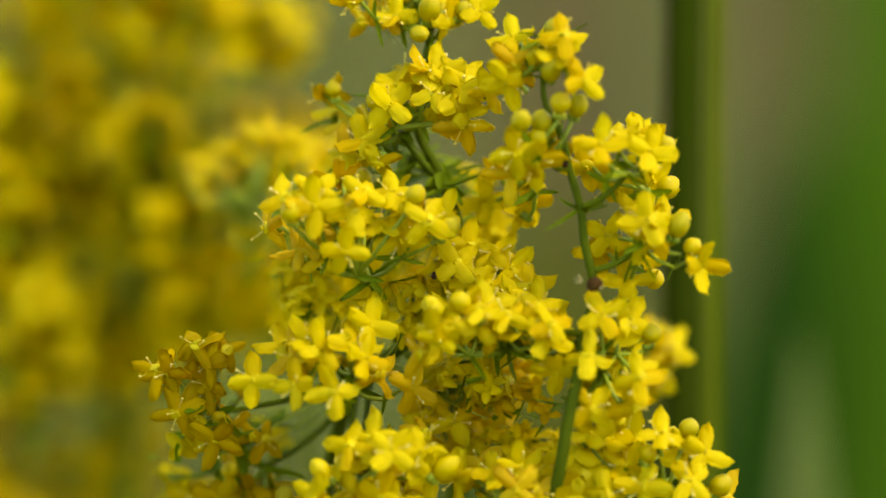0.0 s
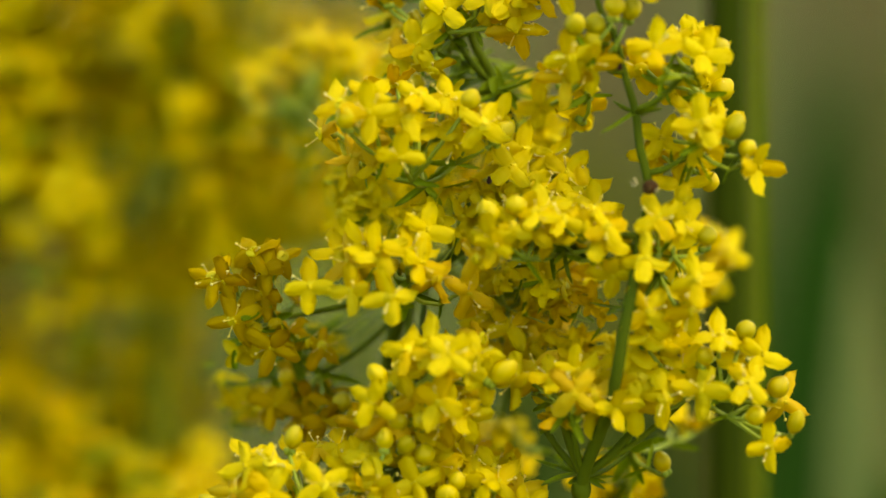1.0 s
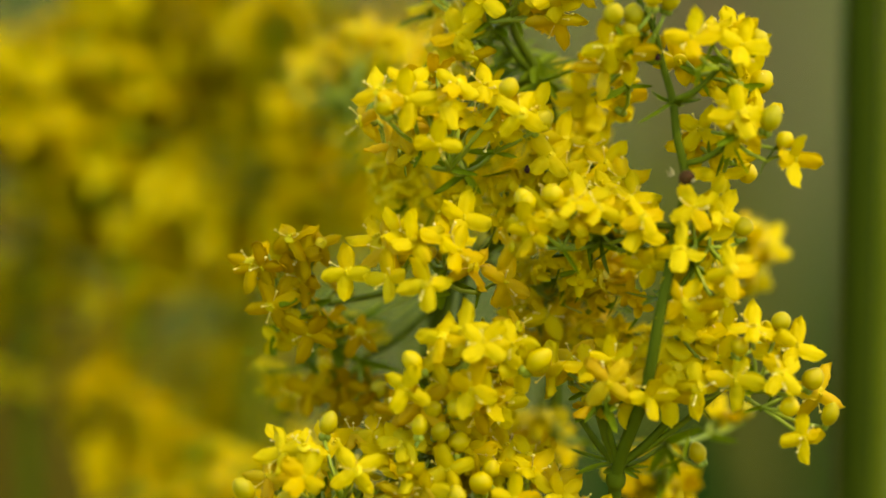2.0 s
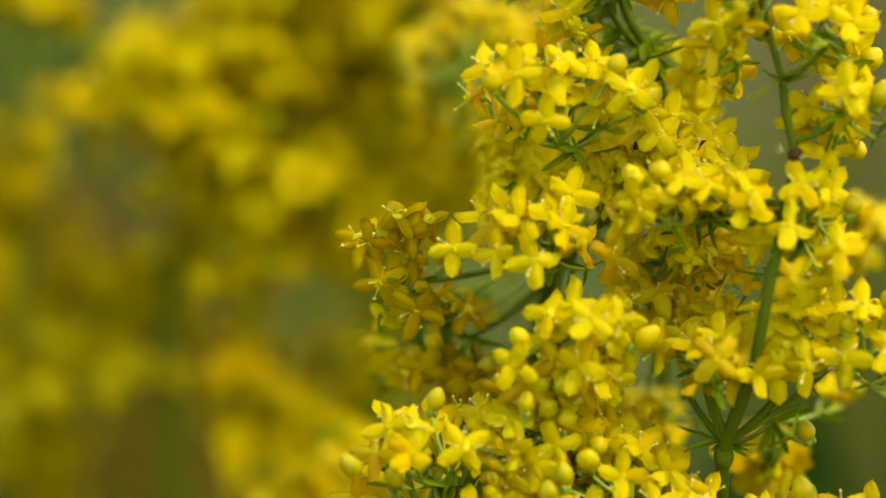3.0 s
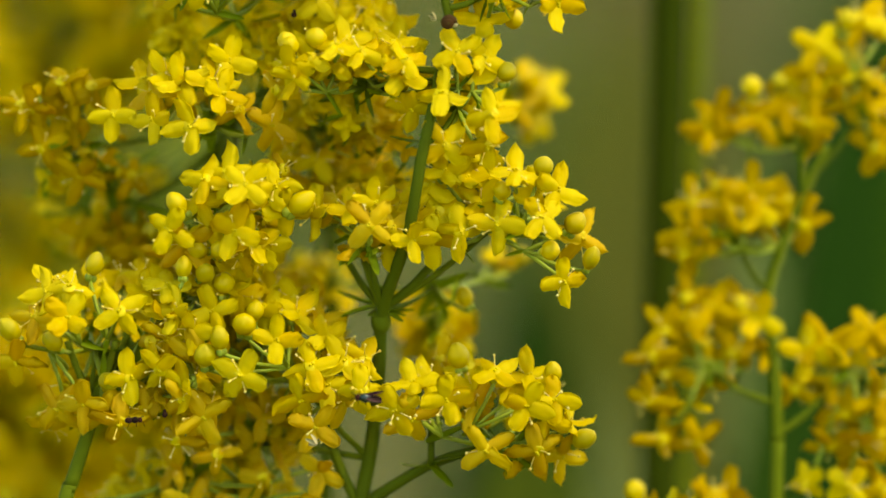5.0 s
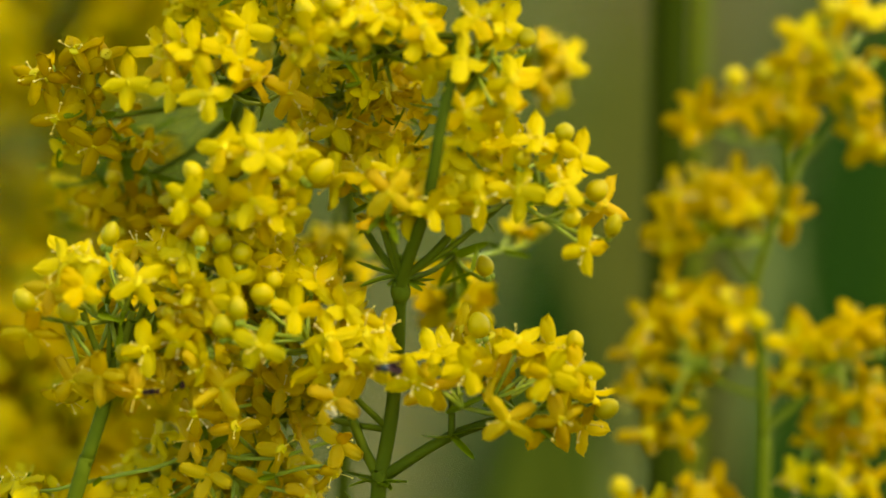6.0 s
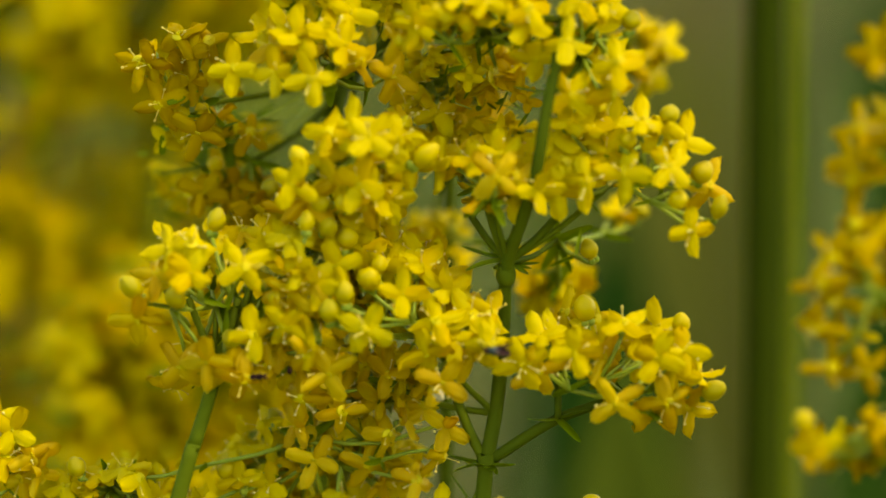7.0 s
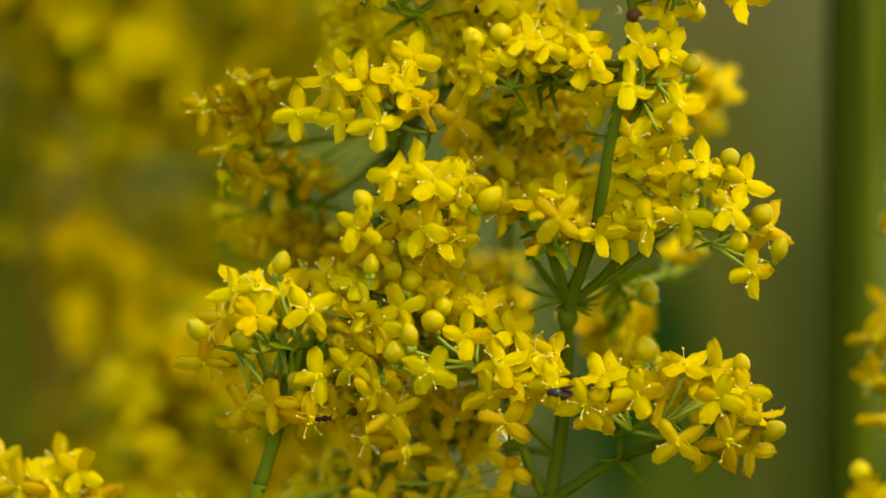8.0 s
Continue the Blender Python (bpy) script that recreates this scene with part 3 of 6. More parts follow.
def wasp(place):
    ob = thing_at("wasp", place, "tiny metallic green wasp resting on a yellow petal", "insect")
    ob.rotation_euler = (radians(60), radians(4), 0)
    shapes = (("thorax", (0, 0, 0), 0.17, (1.25, 1, 0.95), METAL), ("head", (-0.26, 0, -0.02), 0.11, (0.8, 1.2, 1), DARK), ("abdomen", (0.34, 0, -0.02), 0.14, (1.7, 0.9, 0.8), DARK))
    for name, c, r, squash, mat in shapes:
        bm = bmesh.new()
        ball(bm, c, r, squash, 10, 8)
        part(name, mesh_of(name, bm, mat), ob)
    for side in (-1, 1):
        bm = bmesh.new()
        blade_form(bm, 0.62, 0.13, 0.012, 0.05, 0.0, 0.6, cols=2, rows=5, start=0.02)
        part("wing", mesh_of("wing", bm, WING), ob, Matrix.Translation((0, side * 0.05 * MM, 0.12 * MM)) @ pose(0, 0, 0, 0, -6, side * 14))
        bm = bmesh.new()
        tube(bm, [Vector((-0.33, side * 0.04, 0.02)), Vector((-0.42, side * 0.1, 0.1)), Vector((-0.5, side * 0.16, 0.04))], 0.016, 0.014, 4)
        part("antenna", mesh_of("antenna", bm, DARK), ob)
    legs_of(ob, 0.24, 0.2)
    ob.scale = (1.3, 1.3, 1.3)


def small_fly(place):
    ob = thing_at("fly", place, "minute dark brown fly on a faded flower", "insect")
    ob.rotation_euler = (radians(50), 0, radians(12))
    for name, c, r, squash in (("thorax", (0, 0, 0), 0.12, (1.2, 1, 1)), ("head", (0.18, 0, 0), 0.09, (0.9, 1.1, 1)), ("abdomen", (-0.2, 0, -0.02), 0.11, (1.5, 1, 0.8))):
        bm = bmesh.new()
        ball(bm, c, r, squash, 9, 7)
        part(name, mesh_of(name, bm, DARK), ob)
    legs_of(ob, 0.2, 0.15)
    ob.scale = (1.3, 1.3, 1.3)


def aphid(place):
    ob = thing_at("aphid", place, "minute dark reddish aphid on the green stem", "insect")
    for name, c, r, squash in (("abdomen", (0, 0, -0.03), 0.13, (1, 1, 1.15)), ("head", (0, -0.03, 0.14), 0.075, (1, 1, 1))):
        bm = bmesh.new()
        ball(bm, c, r, squash, 8, 7)
        part(name, mesh_of(name, bm, DARK), ob)


def snail_shell(place):
    """A low spiral of narrowing whorls with a round mouth."""
    ob = thing_at("snail", place, "tiny brown snail with a coiled shell on the stem", "snail")
    bm = bmesh.new()
    line = []
    for k in range(46):
        a = k * 0.36
        r = 0.34 * math.exp(-0.10 * a)
        line.append(Vector((r * math.cos(a), -0.018 * a - 0.05, r * math.sin(a))))
    tube(bm, line, 0.20, 0.02, 9)
    ob.scale = (0.8, 0.8, 0.8)
    part("shell", mesh_of("shell", bm, SHELL), ob)
    bm = bmesh.new()
    ball(bm, (0.32, 0.12, -0.12), 0.2, (1.1, 1, 0.7), 9, 7)
    part("foot", mesh_of("foot", bm, HUSK), ob)


def husk(place, size):
    ob = thing_at("dry_husk", place, "curled pale dry flower remnant", "dry flower")
    for k in range(3):
        bm = bmesh.new()
        blade_form(bm, 0.7 * size, 0.28 * size, 0.05, 0.5, 0.4, 0.5, cols=2, rows=5, start=0.0)
        part("scale", mesh_of("scale", bm, HUSK), ob, pose(0, 0, 0, 70, 25 - 40 * k, 160 + 50 * k))


# ---- ground and meadow ----
def ground():
    bm = bmesh.new()
    n = 60
    grid = {}
    for i in range(n + 1):
        for j in range(n + 1):
            u, v = 2 * i / n - 1, 2 * j / n - 1
            x, y = 40 * u * abs(u) ** 1.5, 40 * v * abs(v) ** 1.5
            h = 0.02 * noise.noise((x * 1.5, y * 1.5, 0)) + 0.2 * noise.noise((x * 0.1, y * 0.1, 3)) * min(1, math.hypot(x, y) / 8)
            grid[i, j] = bm.verts.new((x, y, GROUND * MM + h - 0.02))
    for i in range(n):
        for j in range(n):
            bm.faces.new((grid[i, j], grid[i + 1, j], grid[i + 1, j + 1], grid[i, j + 1]))
    ob = new("ground", mesh_of("ground", bm, SOIL))
    return tagged(ob, "dry meadow ground with brown soil and thatch", "ground", kind="structure")


def meadow_grass():
    r = random.Random(4)
    verts, faces = [], []

    def blade(x, y, tall, width, lean, turn):
        k0 = len(verts)
        dx, dy = math.cos(turn), math.sin(turn)
        for s in range(5):
            t = s / 4
            w = width * (1 - t ** 1.6) * 0.5 + 0.0002
            cx, cy = x + lean * t * t * dy, y - lean * t * t * dx
            z = GROUND * MM - 0.03 + tall * t - abs(lean) * 0.4 * t * t
            verts.append((cx - dx * w, cy - dy * w, z))
            verts.append((cx, cy, z - w * 0.4))
            verts.append((cx + dx * w, cy + dy * w, z))
        for s in range(4):
            a = k0 + 3 * s
            faces.append((a, a + 1, a + 4, a + 3))
            faces.append((a + 1, a + 2, a + 5, a + 4))

    for _ in range(42000):
        a, d = r.uniform(0, 6.2832), 0.12 + 6.9 * math.sqrt(r.random())
        x, y = math.cos(a) * d, 0.25 + math.sin(a) * d
        if math.hypot(x, y + 0.28) < 0.3 or (abs(x) < 0.12 and -0.4 < y < 0.5):
            continue
        if noise.noise((x * 2.5, y * 1.2, 1)) + r.uniform(-0.3, 0.3) < -0.3:
            continue
        blade(x, y, r.uniform(0.10, 0.40 if d > 0.8 else 0.25), r.uniform(0.005, 0.013), r.gauss(0, 0.08), r.uniform(0, 6.28))
    data = bpy.data.meshes.new("meadow_grass")
    data.from_pydata(verts, [], faces)
    data.materials.append(GRASS)
    return tagged(new("meadow_grass", data), "mixed green and straw-coloured meadow grass", "grass", kind="stuff")


def green_stalk(label, x, y, radius, lean, top=90.0):
    foot = Vector((x - lean * 0.4, y, GROUND))
    ob = tagged(new("plant_stalk"), label, "stalk")
    ob.location = foot * MM
    ob["base_mm"] = tuple(foot)
    bm = bmesh.new()
    tube(bm, glide([Vector((0, 0, -5)), Vector((lean * 0.1, 1, 150)), Vector((lean * 0.4, 0, -GROUND)), Vector((lean * 0.62, 0, -GROUND + top))], 8), radius * 1.2, radius * 0.85, 14, 0.05)
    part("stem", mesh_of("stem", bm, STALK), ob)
    # Added lighter strip along the right, standing in for the stalk's sunlit side.
    bm = bmesh.new()
    rings = []
    for k in range(29):
        t = k / 28
        c = Vector((lean * 0.62 * t * t + radius * 1.35, 1.2, (-GROUND + top) * t))
        w = radius * (0.5 + 0.12 * math.sin(5 * t + 0.6))
        rings.append([bm.verts.new((c + Vector((s * w, d - 0.5 * abs(s) * w, 0))) * MM) for d in (0, 0.25) for s in (-1, 0, 1)])
    for a, b in zip(rings, rings[1:]):
        for q in ((0, 1), (1, 2), (4, 3), (5, 4), (3, 0), (2, 5)):
            bm.faces.new((a[q[0]], a[q[1]], b[q[1]], b[q[0]]))
    part("leaf_sheath", mesh_of("leaf_sheath", bm, STEM), ob, None, "lighter green strip for the stalk's lit side")
    return ob


def broad_blade(label, mat, x, y, z, width, tall, lean, bend):
    """A long grass leaf that rises from the ground past the height z."""
    part_up = (z - GROUND) / (z + tall - GROUND)
    foot = Vector((x - lean * part_up - bend * part_up ** 3, y, GROUND))
    ob = tagged(new("grass_leaf"), label, "grass leaf", "long grass leaves")
    ob.location = foot * MM
    ob["base_mm"] = tuple(foot)
    bm = bmesh.new()
    rows, top = 40, z + tall - GROUND
    rings = []
    for i in range(rows + 1):
        t = i / rows
        w = width * (0.6 + 0.4 * math.sin(math.pi * t * 0.6)) * (1 - t ** 34) * 0.5 + 0.1
        c = Vector((lean * t + bend * t ** 3, 6 * math.sin(3 * t), top * t))
        rings.append([bm.verts.new((c + Vector((s * w, -abs(s) * w * 0.35 + d, 0))) * MM) for d in (0, 0.35) for s in (-1, -0.5, 0, 0.5, 1)])
    for a, b in zip(rings, rings[1:]):
        for k in range(4):
            bm.faces.new((a[k], a[k + 1], b[k + 1], b[k]))
            bm.faces.new((a[5 + k], b[5 + k], b[6 + k], a[6 + k]))
        bm.faces.new((a[0], b[0], b[5], a[5]))
        bm.faces.new((a[4], a[9], b[9], b[4]))
    part("blade", mesh_of("blade", bm, mat), ob)
    bm = bmesh.new()
    tube(bm, [Vector((lean * t + bend * t ** 3, 6 * math.sin(3 * t) + 0.1, top * t)) for t in [k / 30 for k in range(30)]], width * 0.05, width * 0.015, 5)
    part("midrib", mesh_of("midrib", bm, mat), ob)
    return ob


ground()
meadow_grass()


# ---- flowering plants ----
main = flowering_stem("tall bedstraw stem with dense open yellow flowers", [(-1.4, 2.0, -11.2), (-1.2, 2.0, -9.1), (-0.7, 2.2, -6.3), (-0.4, 2.4, -3.0), (-0.2, 1.6, 0.0), (0.9, -0.6, 3.6), (1.5, -1.2, 7.1), (2.0, -0.8, 9.4), (2.2, -0.2, 10.5), (2.7, 0.3, 12.8), (2.3, 0.4, 14.8), (2.1, 0.5, 16.4), (1.6, 0.5, 18.2), (1.3, 0.6, 19.5), (0.5, 0.8, 21.2), (0.5, 1.0, 23.3), (0.6, 1.0, 24.6)], 0.35, 0.1)
left = flowering_stem("green bedstraw stem carrying a low yellow flower head", [(-15.0, 0.0, -10.6), (-14.2, 0.0, -8.0), (-13.5, 0.5, -5.8), (-12.9, 1.0, -3.6), (-12.6, 1.5, -2.1)], 0.36, 0.27)
back = flowering_stem("bedstraw stem with faded yellow and orange flowers", [(-8.8, 15.0, -6.7), (-9.0, 14.0, -0.2), (-8.0, 11.0, 6.4), (-5.0, 9.0, 9.9), (-3.1, 9.0, 13.0), (-3.0, 9.0, 15.0), (-3.9, 8.0, 17.4), (-4.9, 8.0, 19.7), (-4.3, 8.0, 23.9), (-4.9, 8.0, 25.2)], 0.38, 0.16)
rear = flowering_stem("bedstraw stem in soft focus with yellow flowers", [(-2.9, 15.0, -4.6), (-2.8, 15.0, -0.8), (-2.7, 15.0, 2.3), (-2.4, 15.0, 5.1), (0.5, 16.0, 8.5), (4.8, 16.0, 9.4)], 0.38, 0.2)
spray(main, (-1.2, 2.0, -9.1), (5.0, 1.0, -6.0),
      [(2.71, -1.6, -3.7, 'f', 95, 0, 0.1), (6.27, -1.6, -3.94, 'f', 155, 0, 0.15), (4.49, -1.8, -5.94, 'o', 125, 0, -0.15), (7.49, -1, -3.72, 'f', 5, 0.2, 0.1), (4.87, -1, -2.45, 'f', 45, 0, 1), (6.38, 0.2, -2.81, 'f', 20, 0.3, 0.9), (7.46, 0.2, -2.71, 'b'), (8.8, 0, -5.65, 'b'), (6.76, -1, -6.08, 'o', 100, 0.1, -0.7), (0.38, -1, -4.26, 'f', 200, -0.1, -0.1), (1.17, 0, -3.16, 'f', 10, -0.2, 1.2), (2.29, 2, -2.3, 'o'), (3.2, 1, -2.13, 'b'), (1.9, 0.2, -3.09, 'f', 10, -0.2, 1.1), (3.99, -0.2, -4.06, 'o', 60, 0.6, 0.2), (3.63, 1.2, -2.46, 'f', 100, 0.1, 0.8), (5.69, 0.3, -3.32, 'f', 60, 0, 0.7), (7.9, 0.6, -6.46, 'o', 90, 0.6, -0.6), (6.22, 0.6, -6.7, 'o', 240, 0, -0.8), (8.22, 0.5, -4.98, 'f'), (3.82, 0.8, -3.53, 'f'), (1.18, -0.7, -4.68, 'o', 30, 0.2, -0.3), (7.16, 0.1, -4.69, 'f', 70, 0.1, 0.1)],
      (4.8, 2.0, -4.3), (2.8, 1.5), 5, 0.26, -0.45)
spray(main, (-0.8, 2.0, -7.1), (-4.0, 2.0, -3.2),
      [(-4.82, -2.2, -0.98, 'f', 92, 0, 0.2), (-6.49, -2, -2.6, 'f', 150, -0.1, 0), (-1.1, -2, -3.3, 'f', 95, 0, 0.05), (-3.36, -0.8, -2.28, 'f', 20, 0.1, 0.6), (-1.88, -0.3, -2.15, 'f', 35, 0.2, 0.8), (-0.96, -0.1, -2.05, 'f', 60, 0.5, 0.7), (-2.61, -0.5, -3.23, 'f', 10, 0, 0.5), (-3.82, -0.6, -3.87, 'f', 15, 0, -0.5), (-3.12, -1, -5.05, 'o', 150, 0, -0.1), (-1.92, -0.4, -4.0, 'o', 80, 0.1, -0.4), (-7.43, -1.6, -1.06, 'b'), (-6.37, -0.8, -0.51, 'b'), (-5.92, 0, 0.0, 'b'), (-8.06, -1.4, -1.86, 'b'), (-2.7, 0.3, -1.19, 'f', 40, 0.5, 0.8), (-1.95, 0.8, -1.65, 'o'), (-4.05, 0.4, -0.06, 'f', 50, 0.3, 0.8), (-5.18, 2, 0.84, 'f', 20, 0, 1), (-5.51, 1, 0.04, 'f', 70, -0.2, 0.8), (-4.3, 1.6, 0.49, 'f', 40, 0.3, 0.9), (-6.76, 1.5, 0.64, 'f', 10, 0, 0.9), (-6.22, 3, 1.44, 'f', 60, 0.1, 1), (-3.0, 1.4, -0.58, 'o', 20, 0.2, 0.6)],
      (-5.6, 2.5, -1.2), (3.3, 2.0), 15)
spray(left, (-13.6, 1.0, -5.2), (-13.2, 1.5, -1.9),
      [(-14.17, -2, -0.08, 'f', 147, 0, 0.4), (-11.89, -2, 0.28, 'f', 35, 0.1, 0.4), (-14.18, -0.8, 1.16, 'f', 0, 0, 1.1), (-13.15, 0.4, 1.98, 'b'), (-15.23, -0.4, 0.87, 'f', 110, -0.6, 0.6), (-15.84, -0.4, -0.21, 'o', 100, -0.7, 0.3), (-16.81, -0.6, -0.88, 'b'), (-14.9, -1, -1.3, 'b'), (-16.61, -0.4, -2.26, 'o', 260, -0.2, -1), (-12.46, -0.6, -3.17, 'b'), (-13.58, -0.8, -4.09, 'o', 92, 0, -0.2), (-14.79, 0, -4.44, 'o', 140, -0.4, -0.3), (-12.72, -0.5, -4.56, 'o', 60, 0.1, -0.4), (-11.94, -0.8, -4.98, 'o', 170, 0.2, -0.5), (-11.45, -0.8, -2.9, 'f', 105, 0.8, 0.1), (-12.05, 2.2, 1.48, 'o'), (-11.09, 2, 1.42, 'f', 0, 0, 1), (-12.87, 1, 1.14, 'f', 40, 0.3, 0.7), (-14.97, 0.8, 1.17, 'f', 60, -0.2, 0.9), (-15.07, 1.5, -5.6, 'o'), (-10.61, 0.4, -2.87, 'f', 80, 0.3, 0), (-14.52, 1, -3.61, 'o')],
      (-13.6, 3.0, -0.8), (2.8, 1.8), 5)
spray(left, (-13.6, 1.0, -5.2), (-12.3, 2.5, -3.3),
      [(-9.1, -1.1, -3.8, 'o'), (-7.8, -0.5, -4.4, 'o'), (-9.4, 0.3, -6.0, 'o'), (-10.1, -1.3, -2.5, 'f'), (-9.1, 0.5, -2.0, 'f'), (-9.6, -0.4, -0.3, 'f'), (-10.6, -0.5, -1.3, 'o'), (-8.6, 0.8, -3.0, 'f'), (-9.9, -0.1, 1.2, 'f'), (-9.1, -0.5, 2.0, 'b'), (-10.9, -0.0, -4.5, 'o')],
      (-9.8, 3.5, -3.1), (1.8, 2.3), 12)
spray(main, (0.0, 2.0, 0.2), (4.7, 1.0, 3.8),
      [(6.86, -1.5, 4.53, 'f', 140, 0.1, 0.3), (5.67, -0.6, 6.52, 'f', 170, 0, 0.8), (6.91, 0, 6.61, 'b'), (5.08, -0.4, 5.55, 'b'), (7.24, -1.2, 3.0, 'b'), (9.08, -0.6, 2.55, 'b'), (8.34, 0.2, 4.03, 'b'), (7.91, -1.2, 1.62, 'f', 100, 0.3, -0.2), (4.91, -0.8, 4.14, 'f', 80, -0.3, 0.2), (3.3, -0.8, 3.73, 'f', 95, 0.2, 0), (1.96, -0.4, 3.27, 'f', 95, 0, -0.5), (2.52, 0, 6.38, 'f', 30, 0, 0.7), (3.53, 0.6, 6.05, 'f', 20, 0.2, 0.9), (1.88, 0.3, 5.71, 'f', 60, -0.1, 0.9), (2.26, -0.2, 4.6, 'f', 110, -0.2, 0.2), (4.18, 0.5, 4.97, 'f', 45, 0.1, 0.4), (7.58, -0.2, 5.62, 'f', 60, 0.7, 0.4), (8.69, 0.8, 3.36, 'o', 150, 0.8, -0.2), (4.44, 1, 6.28, 'f'), (3.28, 0.8, 4.9, 'f'), (6.77, 0.4, 5.47, 'f', 20, 0.3, 0.4), (1.43, 0.7, 3.66, 'f')],
      (4.9, 2.5, 4.9), (2.5, 1.8), 5)
spray(main, (0.0, 2.0, 0.2), (-0.9, 0.0, 3.1),
      [(-0.82, -1.6, 4.15, 'o', 45, 0, 0.1), (0.26, -0.8, 3.97, 'o', 40, 0.1, 0.2), (-0.53, 0, 4.94, 'f', 20, 0, 0.9), (1.15, -0.8, 3.44, 'f', 95, 0.5, -0.2), (-1.65, 0.4, 4.66, 'f', 10, -0.1, 0.9), (0.53, 0.5, 4.84, 'f', 60, 0, 0.7), (0.07, 0, 3.09, 'f', 95, 0, -0.5), (-0.09, 1.5, 5.1, 'o'), (-1.28, 0.5, 2.86, 'o'), (-3.33, 0.8, 4.48, 'f', 100, -0.8, 0.1), (-2.27, 1.2, 4.84, 'o', 60, -0.2, 0.5)],
      (-1.0, 2.0, 3.9), (1.8, 1.0), 3)
spray(main, (0.0, 2.0, 0.2), (2.1, 6.0, 0.5),
      [(3.48, 4, 0.22, 'b'), (2.06, 10, -1.74, 'f', 20, 0, 0.6), (1.01, 11, -1.9, 'f', 60, 0, 0.5), (2.8, 12, -1.66, 'f', 0, 0.2, 0.5), (1.43, 11, -2.59, 'f', 30, -0.2, 0.4), (2.26, 11, -2.8, 'f', 90, 0, 0.2), (2.85, 12, -2.45, 'f', 40, 0.3, 0.3), (0.65, 11, -1.38, 'f', 20, 0, 0.3), (1.76, 12, -1.29, 'f', 70, 0, 0.1), (1.59, 12, -3.33, 'f', 10, 0, 0.8), (5.99, 13, 1.05, 'b'), (5.08, 13, 0.95, 'f'), (-3.77, 14, 0.26, 'f'), (-3.14, 14, 0.49, 'b'), (3.06, 12, -2.08, 'f')],
      (1.9, 13.0, -2.5), (1.3, 1.3), 6)
spray(main, (1.7, 1.0, 7.6), (3.1, 0.0, 9.2),
      [(3.06, -0.6, 11.8, 'f', 30, 0.1, 0.8), (4.23, 0, 11.52, 'f', -30, 0.5, 0.5), (2.36, -1.2, 10.03, 'f', 0, 0, 0.6), (4.62, -2, 9.13, 'f', 105, 0, 0.1), (4.41, -1.2, 7.58, 'f', 100, 0.2, -0.4), (2.51, -1, 7.72, 'f', 45, 0, 0.2), (2.59, 0.8, 8.69, 'b'), (3.59, 0.3, 10.55, 'f', 20, 0.2, 0.7), (5.24, 0.5, 10.78, 'b'), (3.83, 0.6, 7.02, 'f'), (1.6, 0.8, 10.03, 'o'), (3.34, 0.8, 8.66, 'f', 60, 0.3, 0.5)],
      (3.6, 2.0, 9.1), (1.5, 1.8), 2)
spray(main, (2.0, 1.0, 8.9), (-1.0, 1.5, 10.1),
      [(0.8, -1.1, 11.5, 'f'), (-1.2, -0.9, 11.8, 'f'), (-3.2, 0.5, 12.2, 'f'), (-0.2, 1.3, 10.6, 'f'), (-4.2, -1.0, 10.6, 's'), (-4.4, -0.9, 12.0, 'b'), (-2.3, -1.2, 12.1, 'f'), (-0.8, 1.3, 12.2, 'f'), (0.3, 0.1, 12.0, 'f'), (-2.5, -0.2, 11.3, 'f'), (-3.5, -0.7, 11.6, 'f'), (-1.8, 0.2, 11.0, 'f'), (1.0, 0.8, 10.9, 'f'), (-3.8, -0.1, 10.7, 's'), (-5.1, -0.2, 10.0, 'o')],
      (-1.8, 3.0, 11.3), (2.0, 0.9), 10)
spray(back, (-6.3, 8.0, 8.4), (-8.0, 4.0, 8.0),
      [(-8.82, -1, 8.42, 'f', 105, 0, 0.1), (-10.51, 0, 8.65, 'f', 100, -0.8, 0.2), (-12.33, 1, 8.73, 'f', 90, -0.2, 0), (-9.26, 0.5, 10.25, 'f', 20, 0, 0.7), (-7.89, 0.6, 10.34, 'f', 0, 0.2, 0.8), (-7.38, 0, 9.78, 'f', -10, 0.5, 0.5), (-9.89, 1, 10.57, 'f', 60, 0, 0.8), (-10.55, 1, 9.72, 'o', 110, -0.5, 0.4), (-10.97, 2, 10.25, 'f', 10, 0, 0.9), (-6.71, 1.5, 8.91, 'o'), (-5.26, 2, 8.21, 'o', 160, 0.3, 0), (-7.14, 1.2, 11.14, 'f', 70, 0.2, 0.4)],
      (-9.2, 2.0, 9.7), (1.8, 1.0), 2)
# The darker petal colour stands in for the shade over this spray.
back["worn_shaded"] = 1
spray(back, (-7.4, 9.0, 7.3), (-13.8, 6.0, 6.7),
      [(-15.71, 4, 6.88, 'o', 110, 0, -0.1), (-14.27, 4, 9.26, 'o', 92, -0.9, 0), (-14.4, 4.5, 8.05, 'o', 90, -0.9, 0), (-16.14, 4, 8.66, 'o', 100, -0.3, -0.5), (-16.65, 4, 8.81, 'o'), (-14.82, 5, 8.26, 'o'), (-14.05, 4, 5.65, 'o', 150, 0, -0.3), (-12.34, 6, 5.61, 'o'), (-13.36, 6, 5.98, 'o'), (-14.87, 4, 10.02, 'o'), (-13.5, 4, 9.76, 'o'), (-11.73, 6, 5.41, 'o')],
      (-13.8, 7.0, 6.9), (2.1, 1.5), 1)
del back["worn_shaded"]
